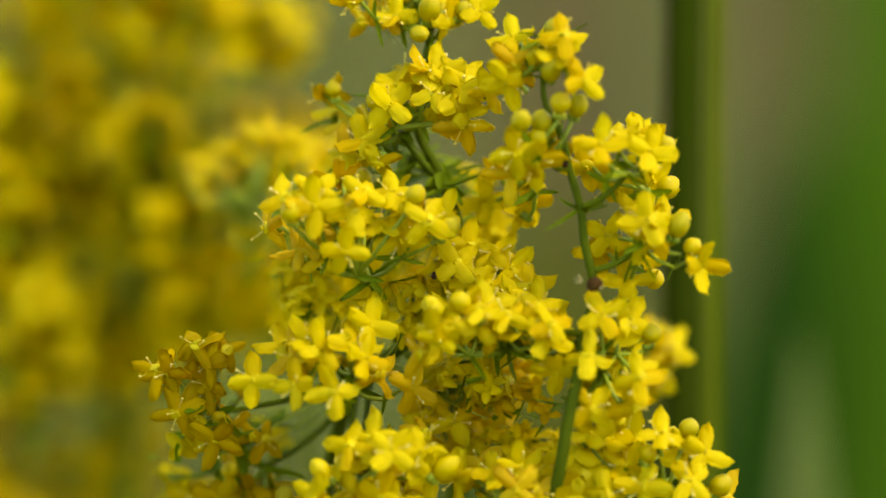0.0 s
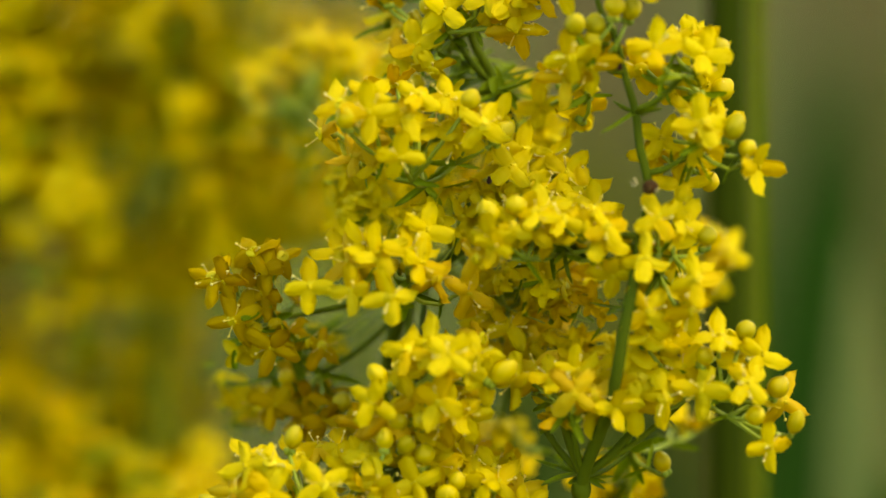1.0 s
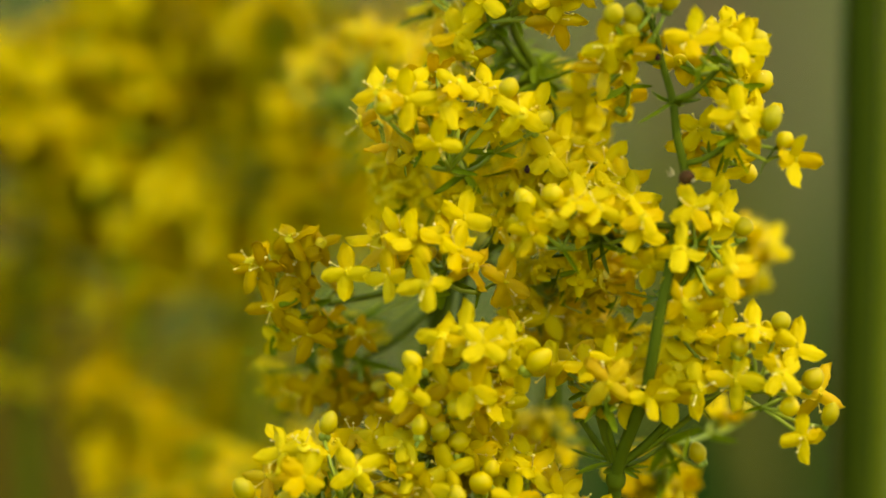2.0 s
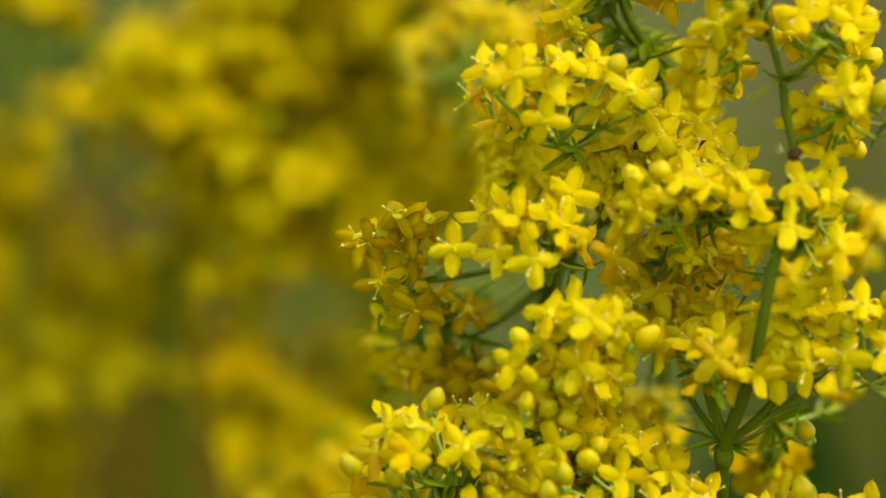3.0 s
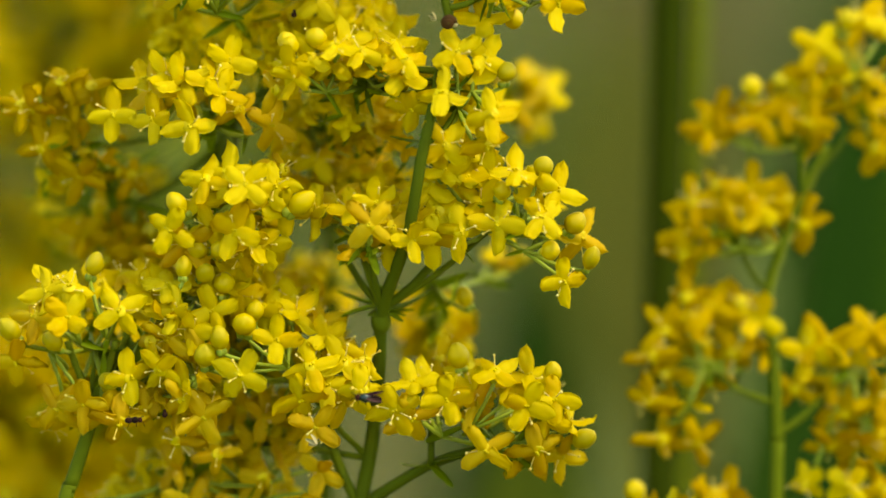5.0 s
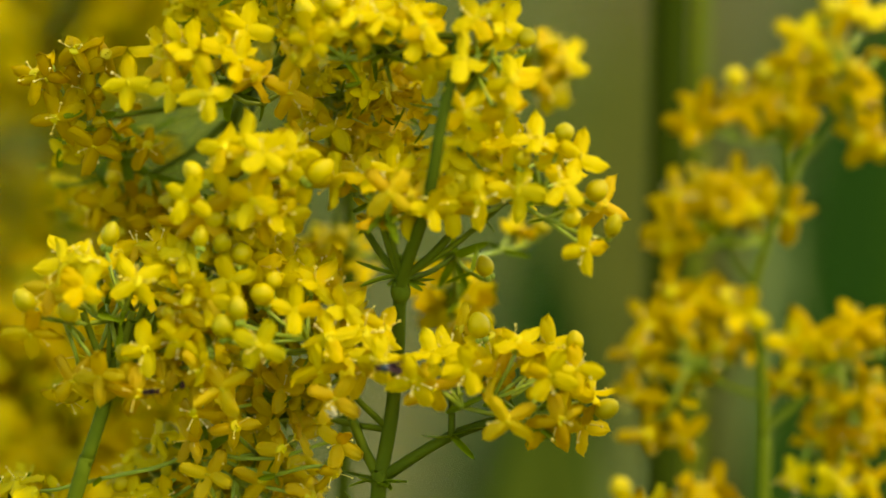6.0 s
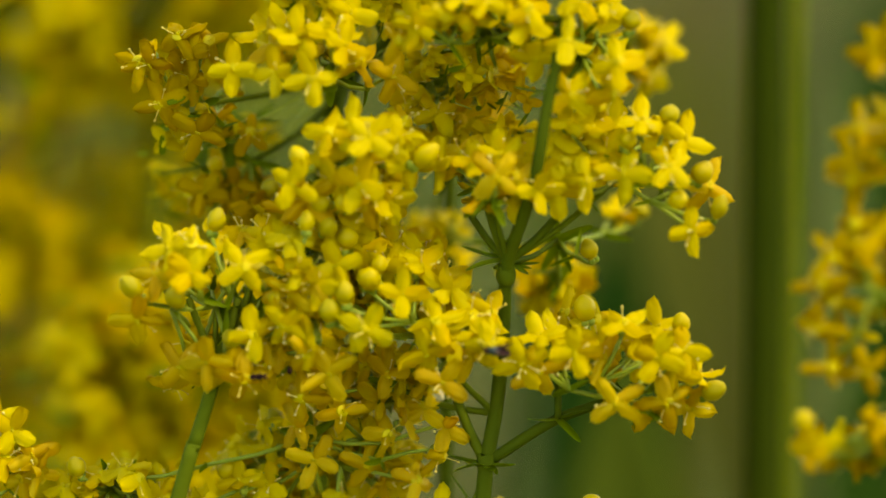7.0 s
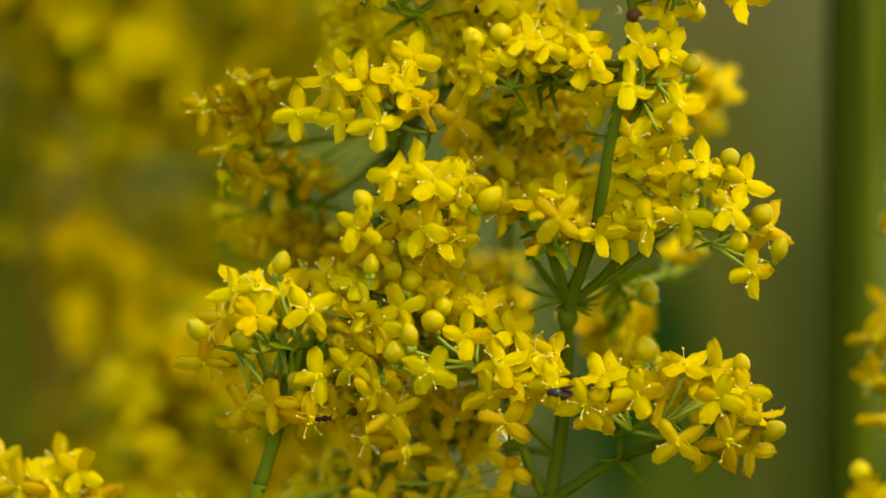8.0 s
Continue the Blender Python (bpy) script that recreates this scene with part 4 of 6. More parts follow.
spray(back, (-7.4, 9.0, 7.3), (-7.6, 1.5, 5.2),
      [(-6.27, -2, 5.96, 'f', 50, 0, 0.25), (-7.2, -0.8, 6.35, 'f', 170, -0.3, 0.5), (-8.19, -0.8, 6.01, 'f', 170, -0.5, 0.5), (-5.01, -1, 5.76, 'f', 100, 0.4, 0.1), (-4.57, -0.3, 4.69, 'f', 95, 0.3, -0.3), (-3.92, -0.5, 4.91, 'b'), (-9.35, -0.6, 4.85, 'b'), (-8.4, -0.5, 4.98, 'f', 110, -0.3, 0.3), (-9.64, -1.2, 3.76, 'f', 150, 0, -0.1), (-7.91, -0.5, 3.88, 'f', 30, 0, 0.4), (-6.81, -1.4, 3.81, 'f', 160, 0, 0.2), (-8.92, -0.2, 3.05, 'o', 40, 0, -0.1), (-6.02, -0.6, 3.38, 'f', -70, 0.5, 0.3), (-7.47, -0.8, 2.85, 'b'), (-8.45, -0.2, 2.8, 'b'), (-6.53, -0.4, 2.66, 'o', 100, 0.1, -0.4), (-5.43, -0.2, 2.93, 'f', 110, 0.2, -0.4), (-6.42, 0.3, 4.6, 'f', 30, 0, 0.7), (-7.42, 0.4, 4.94, 'f', 20, -0.1, 0.8), (-4.66, 0.6, 6.36, 'o'), (-5.43, 0.8, 3.94, 'o')],
      (-7.2, 2.5, 4.3), (2.2, 1.5), 5)
spray(back, (-5.8, 8.0, 9.2), (-3.7, 7.0, 7.8),
      [(-4.6, 5.7, 7.7, 'f'), (-3.0, 7.3, 7.1, 'f'), (-2.2, 7.2, 6.1, 'o'), (-4.2, 6.3, 8.6, 'f'), (-2.1, 6.0, 8.1, 'f'), (-1.0, 5.6, 7.6, 'o'), (-3.3, 4.9, 6.4, 'f'), (-1.6, 5.4, 9.2, 'f'), (-0.5, 6.7, 8.6, 'o'), (-2.6, 7.0, 5.4, 'f'), (-4.7, 5.6, 6.6, 'f'), (-3.6, 6.7, 4.9, 'o')],
      (-2.9, 8.0, 7.1), (2.3, 1.6), 12)
# Shade on this low rear spray is again put into the petal colour.
back["worn_shaded"] = 1
spray(back, (-8.2, 10.0, 6.4), (-11.8, 8.0, 3.9),
      [(-14.7, 7.7, 2.4, 'o'), (-13.4, 7.5, 3.8, 'b'), (-13.9, 7.4, 2.6, 'o'), (-12.6, 7.7, 2.9, 'o'), (-11.7, 6.6, 2.0, 'o'), (-13.1, 7.5, 1.3, 'o'), (-10.9, 6.4, 2.8, 'b')],
      (-13.2, 9.0, 2.5), (2.1, 1.0), 2)
del back["worn_shaded"]
spray(left, (-12.3, 1.5, -2.9), (-9.0, 3.0, 0.3),
      [(-7.95, 0.5, 1.16, 'f', 95, 0, 0.5), (-8.18, -0.2, 1.74, 'b'), (-7.34, 0.3, 1.18, 'b'), (-9.11, 1, 1.59, 'f', 20, -0.2, 0.9), (-7.84, -0.3, 0.04, 'f', 20, -0.1, 0.2), (-9.48, -0.8, 0.06, 'f', 100, -0.8, 0.3), (-8.71, -0.9, -0.74, 'f', 95, -0.5, -0.2), (-9.74, -0.6, -1.17, 'o', 60, -0.4, -0.2), (-8.29, -1, -1.88, 'o', 120, -0.3, -0.3), (-9.1, -1, -3.19, 'f', 95, -0.9, -0.2), (-8.17, -0.8, -4.67, 'o', 120, 0.2, -0.3), (-8.77, -0.2, -4.09, 'o'), (-10.28, 0.2, -3.68, 'o'), (-10.71, 0.5, 0.78, 'f'), (-6.96, 1, 1.0, 'f'), (-5.66, 2.6, 1.02, 'f'), (-8.71, 1, 1.97, 'f', 10, 0, 1), (-6.75, 1.2, 1.79, 'f', 30, 0, 1), (-9.96, 0.6, 0.86, 'f', 40, -0.2, 0.8)],
      (-8.2, 3.5, 0.3), (2.3, 1.8), 16)
spray(back, (-7.4, 9.0, 7.0), (-8.5, 5.0, 2.4),
      [(-9.2, 2.7, 2.7, 'o'), (-8.0, 4.1, 2.0, 'o'), (-10.0, 3.4, 2.1, 'o'), (-6.7, 4.4, 1.7, 'f'), (-5.6, 3.9, 1.8, 'f'), (-8.8, 4.8, 1.4, 'f')],
      (-8.0, 5.0, 1.9), (2.8, 1.3), 14)
spray(main, (-0.8, 2.0, -7.1), (-5.6, 4.0, -5.8),
      [(-6.6, 3.4, -4.9, 'o'), (-7.7, 3.8, -6.1, 'o'), (-5.6, 2.6, -5.1, 'o'), (-4.6, 3.4, -4.4, 'f'), (-6.1, 3.6, -6.5, 'o'), (-4.0, 3.9, -6.8, 'o'), (-8.4, 2.6, -5.6, 'o')],
      (-6.4, 4.0, -5.6), (2.8, 1.5), 16)
spray(back, (-9.1, 14.0, -12.5), (-9.2, 4.0, -8.2),
      [(-12.3, 2.9, -10.0, 'f'), (-14.5, 3.0, -11.2, 'f'), (-8.9, 2.5, -9.0, 'o'), (-6.6, 3.2, -9.4, 'o'), (-4.8, 3.2, -7.3, 'o'), (-3.0, 2.0, -7.5, 'o'), (-3.2, 2.1, -8.9, 'o'), (-7.6, 1.1, -6.6, 'o'), (-9.7, 2.9, -7.5, 'o'), (-11.0, 3.1, -10.2, 'f'), (-17.4, 1.9, -9.2, 'f'), (-5.6, 2.5, -7.9, 'o'), (-4.3, 2.6, -10.0, 'o')],
      (-9.0, 4.0, -9.5), (4.8, 2.3), 36)
spray(left, (-14.8, 1.0, -9.6), (-18.0, 3.0, -10.2),
      [(-18.5, 2.6, -9.6, 'f'), (-16.6, 1.1, -9.6, 'f'), (-19.3, 2.7, -10.4, 'f'), (-17.7, 2.2, -11.1, 'f'), (-15.7, 2.4, -10.6, 'f'), (-19.5, 1.8, -9.2, 'b'), (-20.1, 2.3, -10.1, 'f'), (-14.6, 2.7, -10.9, 'f')],
      (-17.8, 3.0, -10.7), (2.8, 1.0), 14)
spray(main, (-0.8, 2.0, -9.9), (-1.9, 2.0, -11.0),
      [(-3.5, 2.4, -11.3, 'f'), (-1.4, 2.6, -11.6, 'f'), (3.4, 0.8, -10.9, 'b'), (2.7, 1.1, -11.6, 'f'), (4.3, 1.8, -12.0, 'f'), (-4.5, 2.4, -11.8, 'f'), (-2.4, 1.3, -11.9, 'f')],
      (-1.9, 3.0, -12.5), (3.3, 1.0), 12)
spray(main, (2.1, 0.5, 16.4), (4.2, 0.0, 18.0),
      [(2.85, -1, 19.34, 'f', 90, 0, 0.5), (5.12, 0, 18.93, 'f', 170, 0.2, 0.5), (4.67, 1.5, 19.61, 'f', 20, 0, 0.8), (6.15, 4, 16.98, 'b'), (5.87, 1.2, 19.04, 'b'), (4.44, 4, 17.08, 'f', 30, 0, 0.3), (5.55, 4, 17.28, 'f', 60, 0.3, 0.3), (2.52, 3, 18.01, 'f', 95, 0, -0.3), (3.24, 4, 17.08, 'f'), (3.82, 1.5, 19.56, 'f')],
      (4.7, 4.0, 18.2), (1.5, 1.1), 2)
spray(main, (2.7, 0.4, 13.5), (4.7, 0.0, 14.8),
      [(4.99, -1, 16.03, 'f', 100, 0.1, 0.2), (6.38, -0.3, 15.65, 'b'), (7.03, 0, 14.7, 'b'), (7.48, 0, 13.91, 'f', 80, 0.7, -0.2), (4.86, -0.5, 15.05, 'f', 60, -0.2, -0.4), (3.33, 2, 15.08, 'f', 60, -0.3, 0.2), (3.19, 3, 14.04, 'o', 95, 0, -0.4), (4.25, 1.5, 13.12, 'f', 0, 0, 0.9), (5.5, 3, 13.01, 'b'), (5.95, 1, 15.71, 'f'), (4.64, 1.5, 16.27, 'f')],
      (4.9, 3.0, 14.5), (1.5, 1.1), 2)
spray(main, (1.6, 0.5, 18.2), (0.5, 0.5, 18.7),
      [(-0.58, -0.5, 20.3, 'b'), (0.32, 0.2, 20.25, 'b'), (1.16, -0.3, 21.07, 'b'), (1.93, 0.3, 20.89, 'b'), (0.18, 0.2, 19.46, 'b'), (0.91, 1, 19.85, 'b'), (-0.84, -0.4, 18.86, 'f', 100, -0.3, -0.2), (0.12, 0, 18.48, 'f', 95, 0.2, -0.5), (-0.99, 0.5, 17.85, 'o', 90, -0.5, -0.5), (0.12, 7, 16.18, 'f', 0, 0, 0.2), (-1.77, 8, 16.06, 'f', 95, -0.3, 0.2), (0.69, 1.5, 19.17, 'o'), (-0.38, 6, 15.76, 'f')],
      (-0.2, 5.0, 17.6), (0.8, 1.0), 1)
spray(main, (0.5, 1.0, 23.3), (0.7, 1.0, 23.8),
      [(2.11, -0.8, 22.14, 'f', -60, 0.4, 0.1), (0.77, 0.5, 22.46, 'b'), (-1.13, 1, 21.94, 'f', 200, -0.4, -0.2), (1.02, 0.5, 23.25, 'f', 20, 0, 0.6), (-0.83, 1.2, 22.72, 'o'), (1.29, 0, 24.07, 'f', 10, 0, 0.5), (0.07, 1.2, 23.02, 'b'), (-0.85, 2, 23.91, 'f'), (-1.79, 3, 21.41, 'f'), (0.99, 1, 24.22, 'b')],
      (-0.2, 4.0, 22.9), (1.3, 1.3), 3)
spray(main, (2.2, 0.3, 11.0), (-1.9, 2.0, 11.6),
      [(-4.4, -1, 11.04, 'f', 95, -0.2, -0.1), (-4.49, -0.6, 12.14, 'b'), (-3.24, -0.4, 12.29, 'b'), (-1.93, 0.3, 12.15, 'f', 10, 0.1, 1), (-0.83, 0.3, 11.99, 'f', 0, 0, 1), (0.61, -0.6, 10.84, 'f', 60, 0.2, 0.3), (1.03, -0.4, 9.22, 'f', 95, 0, -0.6), (-0.62, 0.6, 11.27, 'f', 30, 0.1, 0.4), (-2.53, 4, 13.05, 'f', 30, 0, 0.6), (-0.75, 4.5, 13.36, 'f', 50, 0, 0.6), (-1.72, 4, 12.65, 'f', 10, 0, 0.8), (-3.28, 4, 13.66, 'f', 40, 0, 0.5), (0.04, 4, 12.64, 'f', 20, 0.2, 0.7), (-1.41, 5.5, 14.03, 'f', 60, 0, 0.7), (-2.64, 5, 14.33, 'f', 80, 0, 0.3), (0.34, 3, 11.93, 'f', 0, 0.2, 0.8), (-3.95, 5, 13.82, 'f'), (-0.56, 3, 12.19, 'f')],
      (-1.8, 4.0, 12.4), (2.0, 1.3), 6)
spray(back, (-5.7, 9.0, 9.1), (-7.1, 5.0, 12.8),
      [(-10.68, 0, 16.23, 'b'), (-9.67, 0, 16.51, 'f', 95, -0.2, 0.3), (-8.32, -0.5, 14.56, 'f', -10, 0.2, -0.2), (-10.89, 1, 16.87, 'f', 20, -0.2, 0.8), (-9.61, 0.8, 17.24, 'f', 50, 0, 0.8), (-9.06, 1, 16.07, 'b'), (-7.42, 1, 17.12, 'f', 60, 0, 0.6), (-5.19, 1, 16.87, 'b'), (-4.6, 0.6, 15.86, 'f', -30, 0.3, 0.3), (-6.15, 2, 16.99, 'f', 10, 0, 0.8), (-5.8, 2, 14.84, 'f', 95, 0, -0.4), (-4.99, 2.5, 15.2, 'o', 95, 0.1, -0.5), (-6.65, 2, 15.64, 'f'), (-9.84, 2, 15.09, 'o'), (-10.38, 3, 14.26, 'o'), (-3.86, 2, 15.99, 'f', 60, 0.6, 0.2), (-3.73, 1.5, 15.38, 'b'), (-8.56, 4, 17.39, 'o'), (-11.81, 5, 15.14, 'o'), (-7.98, 0.6, 16.41, 'f', 20, 0.1, 0.6), (-9.34, 2.2, 14.08, 'f')],
      (-7.3, 4.0, 16.0), (2.8, 1.3), 8)
spray(back, (-4.4, 8.0, 16.7), (-5.7, 7.0, 19.3),
      [(-7.36, 6, 19.0, 'f', 20, 0, 0.7), (-8.69, 8, 21.1, 'b'), (-6.78, 7, 20.61, 'b'), (-6.19, 4.5, 20.72, 'f', 45, 0, 0.1), (-3.1, 4, 21.2, 'f', -50, 0.3, 0), (-4.25, 4, 21.35, 'f', 20, 0, 0.6), (-2.95, 4, 19.75, 'o', 95, 0, -0.4), (-3.43, 4.5, 20.41, 'o', 100, -0.2, -0.3), (-4.02, 5, 22.14, 'f', 10, 0, 0.7), (-2.97, 5, 21.94, 'f', 40, 0.3, 0.6), (-6.73, 5, 17.91, 'f'), (-8.23, 8, 19.68, 'o'), (-5.16, 7, 20.4, 'f'), (-4.52, 5, 22.24, 'f'), (-3.49, 4.5, 21.62, 'f'), (-2.6, 4, 21.8, 'f'), (-4.79, 6, 21.18, 'f'), (-3.72, 5, 20.88, 'f'), (-2.75, 4, 20.4, 'f'), (-9.13, 9, 20.89, 'o'), (-8.18, 8, 18.66, 'f'), (-5.95, 6, 21.43, 'f'), (-7.14, 7, 19.74, 'o'), (-5.42, 7, 22.07, 'f'), (-4.03, 6, 19.81, 'o')],
      (-6.0, 8.0, 20.2), (2.6, 1.3), 2)
spray(back, (-4.4, 8.0, 16.7), (-10.7, 17.0, 14.1),
      [(-14.32, 26, 16.46, 'f'), (-13.62, 27, 17.2, 'f'), (-12.7, 25, 17.88, 'f'), (-11.63, 24, 18.17, 'f'), (-10.51, 24, 17.95, 'f'), (-9.5, 23, 17.54, 'f'), (-13.24, 25, 16.37, 'o'), (-11.9, 24, 16.72, 'f'), (-10.62, 23, 16.73, 'f'), (-9.25, 22, 16.59, 'f'), (-14.44, 27, 14.86, 'o'), (-13.3, 26, 14.83, 'f'), (-12.01, 25, 15.29, 'f'), (-14.06, 27, 13.5, 'f'), (-12.71, 25, 13.89, 'o'), (-12.22, 26, 12.5, 'f'), (-13.79, 27, 12.09, 'o'), (-11.05, 17, 10.81, 'f'), (-10.85, 16, 9.85, 'f'), (-13.25, 26, 10.54, 'o'), (-8.29, 19, 17.35, 'f')],
      (-12.1, 25.0, 15.3), (3.0, 2.4), 16)
spray(back, (-5.4, 8.0, 23.7), (-5.4, 8.0, 24.7),
      [(-5.9, 7.0, 24.5, 'f'), (-4.4, 6.4, 24.8, 'b'), (-3.4, 6.9, 24.3, 'f'), (-4.9, 6.0, 23.8, 'b'), (-6.4, 7.3, 24.7, 'o'), (-2.9, 6.9, 24.8, 'b'), (-2.1, 6.5, 24.8, 'f'), (-3.8, 7.7, 25.0, 'f'), (-7.4, 7.8, 24.2, 'o'), (-8.0, 5.7, 25.1, 'o')],
      (-4.8, 9.0, 25.2), (2.3, 1.0), 10)
spray(rear, (4.0, 16.0, 9.1), (5.9, 15.0, 8.7),
      [(6.7, 15.1, 8.4, 'f'), (6.1, 14.4, 9.3, 'f'), (7.0, 16.1, 7.5, 'f'), (5.6, 15.7, 8.9, 'f'), (7.2, 14.3, 8.7, 'f'), (6.4, 14.4, 7.1, 'f'), (5.8, 14.1, 7.9, 'o'), (7.1, 16.3, 9.1, 'f')],
      (6.4, 15.0, 8.4), (0.8, 0.8), 8)
spray(rear, (-2.4, 15.0, 5.1), (-3.8, 15.0, -0.1),
      [(-3.5, 14.5, 0.3, 'f'), (-3.0, 15.3, -0.3, 'f'), (-4.3, 14.9, -0.6, 'f'), (-2.4, 15.4, -1.2, 'f'), (-4.8, 15.3, -1.2, 'f')],
      (-3.8, 15.0, -0.6), (1.1, 0.8), 5)
low = flowering_stem("bedstraw stem behind with a blurred yellow head", [(-13.5, 30.0, -21.5), (-13.2, 30.0, -15.9), (-12.9, 30.0, -10.3)], 0.4, 0.25)
spray(low, (-12.9, 30.0, -15.3), (-13.2, 30.0, -12.0),
      [(-14.3, 30.6, -10.4, 'f'), (-12.0, 29.0, -10.7, 'f'), (-13.2, 30.7, -10.1, 'f'), (-10.9, 29.5, -11.9, 'f'), (-14.8, 30.1, -12.0, 'f'), (-12.9, 29.6, -13.0, 'f'), (-15.6, 29.5, -11.3, 'f'), (-13.5, 30.1, -14.5, 'f'), (-11.5, 29.9, -14.5, 'f'), (-14.3, 29.6, -13.9, 'f'), (-10.7, 30.6, -13.2, 'f'), (-12.1, 30.2, -15.9, 'f')],
      (-13.2, 31.0, -12.7), (3.1, 2.8), 34)
spray(low, (-13.0, 30.0, -13.1), (-18.4, 30.0, -6.4),
      [(-19.2, 28.8, -4.0, 'f'), (-20.3, 29.4, -5.2, 'f'), (-18.1, 29.9, -4.7, 'f'), (-17.1, 31.1, -6.5, 'f'), (-19.9, 31.0, -7.6, 'f'), (-20.9, 30.1, -8.6, 'f'), (-18.3, 28.7, -8.7, 'f'), (-17.1, 30.7, -8.1, 'f'), (-15.9, 29.8, -9.7, 'f'), (-19.3, 30.2, -10.9, 'f')],
      (-18.8, 32.0, -7.7), (3.1, 3.4), 34)
right = flowering_stem("bedstraw stem with drooping golden yellow flower tiers", [(15.4, -10.0, -8.3), (15.4, -10.0, -5.1), (15.2, -10.0, -1.7), (14.9, -10.0, 1.2), (16.4, -10.0, 5.4), (17.3, -10.0, 7.5)], 0.3, 0.17)
right["worn_shaded"] = 1
spray(right, (15.3, -10.0, -3.4), (12.2, -10.0, -2.2),
      [(13.43, -10.4, -1.47, 'f', 120, 0, 0), (14.41, -10.2, -0.03, 'f', 60, 0, 0.2), (10.33, -10, -0.6, 'o', 150, -0.4, 0), (9.95, -10, -1.77, 'o', 100, -0.5, -0.3), (11.53, -10, 0.08, 'o', 20, -0.1, 0.7), (12.26, -10, -1.04, 'o'), (9.82, -10, -3.72, 'o', 95, -0.2, -0.6), (10.41, -10, -5.42, 'o', 0, 0, -0.4), (11.96, -9.8, -5.5, 'o', 20, 0.3, -0.3), (12.49, -10, 0.47, 'o', 60, 0, 0.4), (13.79, -10, 0.67, 'o'), (11.38, -10, 0.76, 'o', 100, -0.3, -0.2), (15.08, -9.6, -1.56, 'o'), (12.43, -9.8, -2.91, 'o'), (10.49, -9.8, -2.62, 'o'), (13.63, -9.4, -0.04, 'f')],
      (11.7, -9.0, -2.3), (1.9, 2.2), 4)
spray(right, (14.9, -10.0, 1.2), (13.6, -10.0, 2.9),
      [(11.27, -10, 3.57, 'o', 100, -0.5, -0.3), (11.59, -10, 5.02, 'o', 10, -0.2, 0.7), (12.69, -10, 5.75, 'o', 20, 0, 0.8), (14.04, -10, 5.56, 'o', 0, 0.2, 0.7), (13.08, -10.2, 4.81, 'f', 30, 0, 0.3), (14.28, -10.2, 4.81, 'f', 60, 0, 0.3), (15.69, -9.8, 4.97, 'f', 100, 0.4, -0.2), (16.46, -10, 3.97, 'o', 95, 0.5, -0.6), (11.18, -10, 2.55, 'o', 95, -0.4, -0.8), (12.39, -9.6, 3.53, 'o'), (14.75, -9.4, 3.95, 'o')],
      (13.8, -9.0, 4.3), (1.9, 1.2), 3)
spray(right, (16.4, -10.0, 5.6), (16.2, -10.0, 7.5),
      [(12.2, -10, 8.07, 'o', 100, -0.3, 0.2), (12.69, -9.5, 8.75, 'o', 80, 0, -0.5), (14.03, -10, 9.95, 'b'), (14.32, -10.3, 8.68, 'f', 30, 0, 0.4), (15.25, -10, 10.2, 'b'), (16.05, -9.6, 9.73, 'f', 20, 0.2, 0.6), (15.46, -10, 9.19, 'f', 20, 0, 0.5), (16.59, -10.5, 8.42, 'f', 90, 0.1, -0.2), (12.78, -10, 7.68, 'o', 100, 0.2, -0.6), (14.8, -9.5, 9.19, 'o'), (15.96, -9.8, 7.97, 'o')],
      (15.5, -9.0, 8.4), (2.2, 1.0), 1)
spray(right, (16.9, -10.0, 6.1), (18.8, -10.0, 9.0),
      [(16.86, -10.3, 11.77, 'f', 150, 0, 0.1), (18.06, -10, 12.85, 'b'), (18.79, -9.8, 12.98, 'f', 60, 0.1, 0.5), (18.34, -9.6, 11.52, 'f', 60, 0.3, 0.5), (16.64, -10, 10.73, 'o', 100, -0.2, -0.4), (17.61, -9.8, 10.57, 'f'), (18.05, -10, 9.39, 'o'), (19.49, -10.2, 7.39, 'f', -30, 0.3, 0), (20.29, -9.8, 6.87, 'f'), (19.86, -9.6, 12.73, 'f'), (19.25, -10, 9.15, 'o'), (18.95, -10, 10.6, 'f')],
      (19.1, -9.0, 10.3), (1.5, 2.4), 3)
spray(right, (15.4, -10.0, -5.1), (18.4, -10.0, -2.2),
      [(16.58, -10, -1.51, 'f', 170, -0.2, 0.2), (17.47, -10, -1.02, 'f', 120, 0, 0.5), (19.39, -10, -0.53, 'f', 30, 0.2, 0.2), (18.21, -9.8, -1.77, 'f', 0, 0, 0), (17.68, -10, -2.48, 'f'), (18.31, -10.2, -4.1, 'f', 110, -0.2, -0.2), (19.66, -10, -3.44, 'o'), (19.94, -9.8, -5.18, 'o'), (20.36, -10, -1.25, 'f'), (18.97, -9.8, -5.43, 'o'), (16.14, -10, -3.21, 'o', 240, 0, -0.5), (18.49, -10, -7.3, 'f'), (17.72, -9.8, -5.67, 'o'), (16.57, -9.8, -7.39, 'f'), (19.96, -9.8, -7.38, 'f')],
      (19.0, -9.0, -3.8), (1.9, 2.9), 10)
spray(right, (15.3, -10.0, -8.0), (12.7, -10.0, -8.5),
      [(9.3, -9.9, -7.7, 'b'), (12.7, -10.6, -7.6, 'f'), (13.4, -9.3, -7.9, 'o'), (12.2, -10.0, -8.3, 'f'), (9.8, -11.0, -8.6, 'f')],
      (11.8, -9.0, -9.2), (2.2, 0.7), 10)
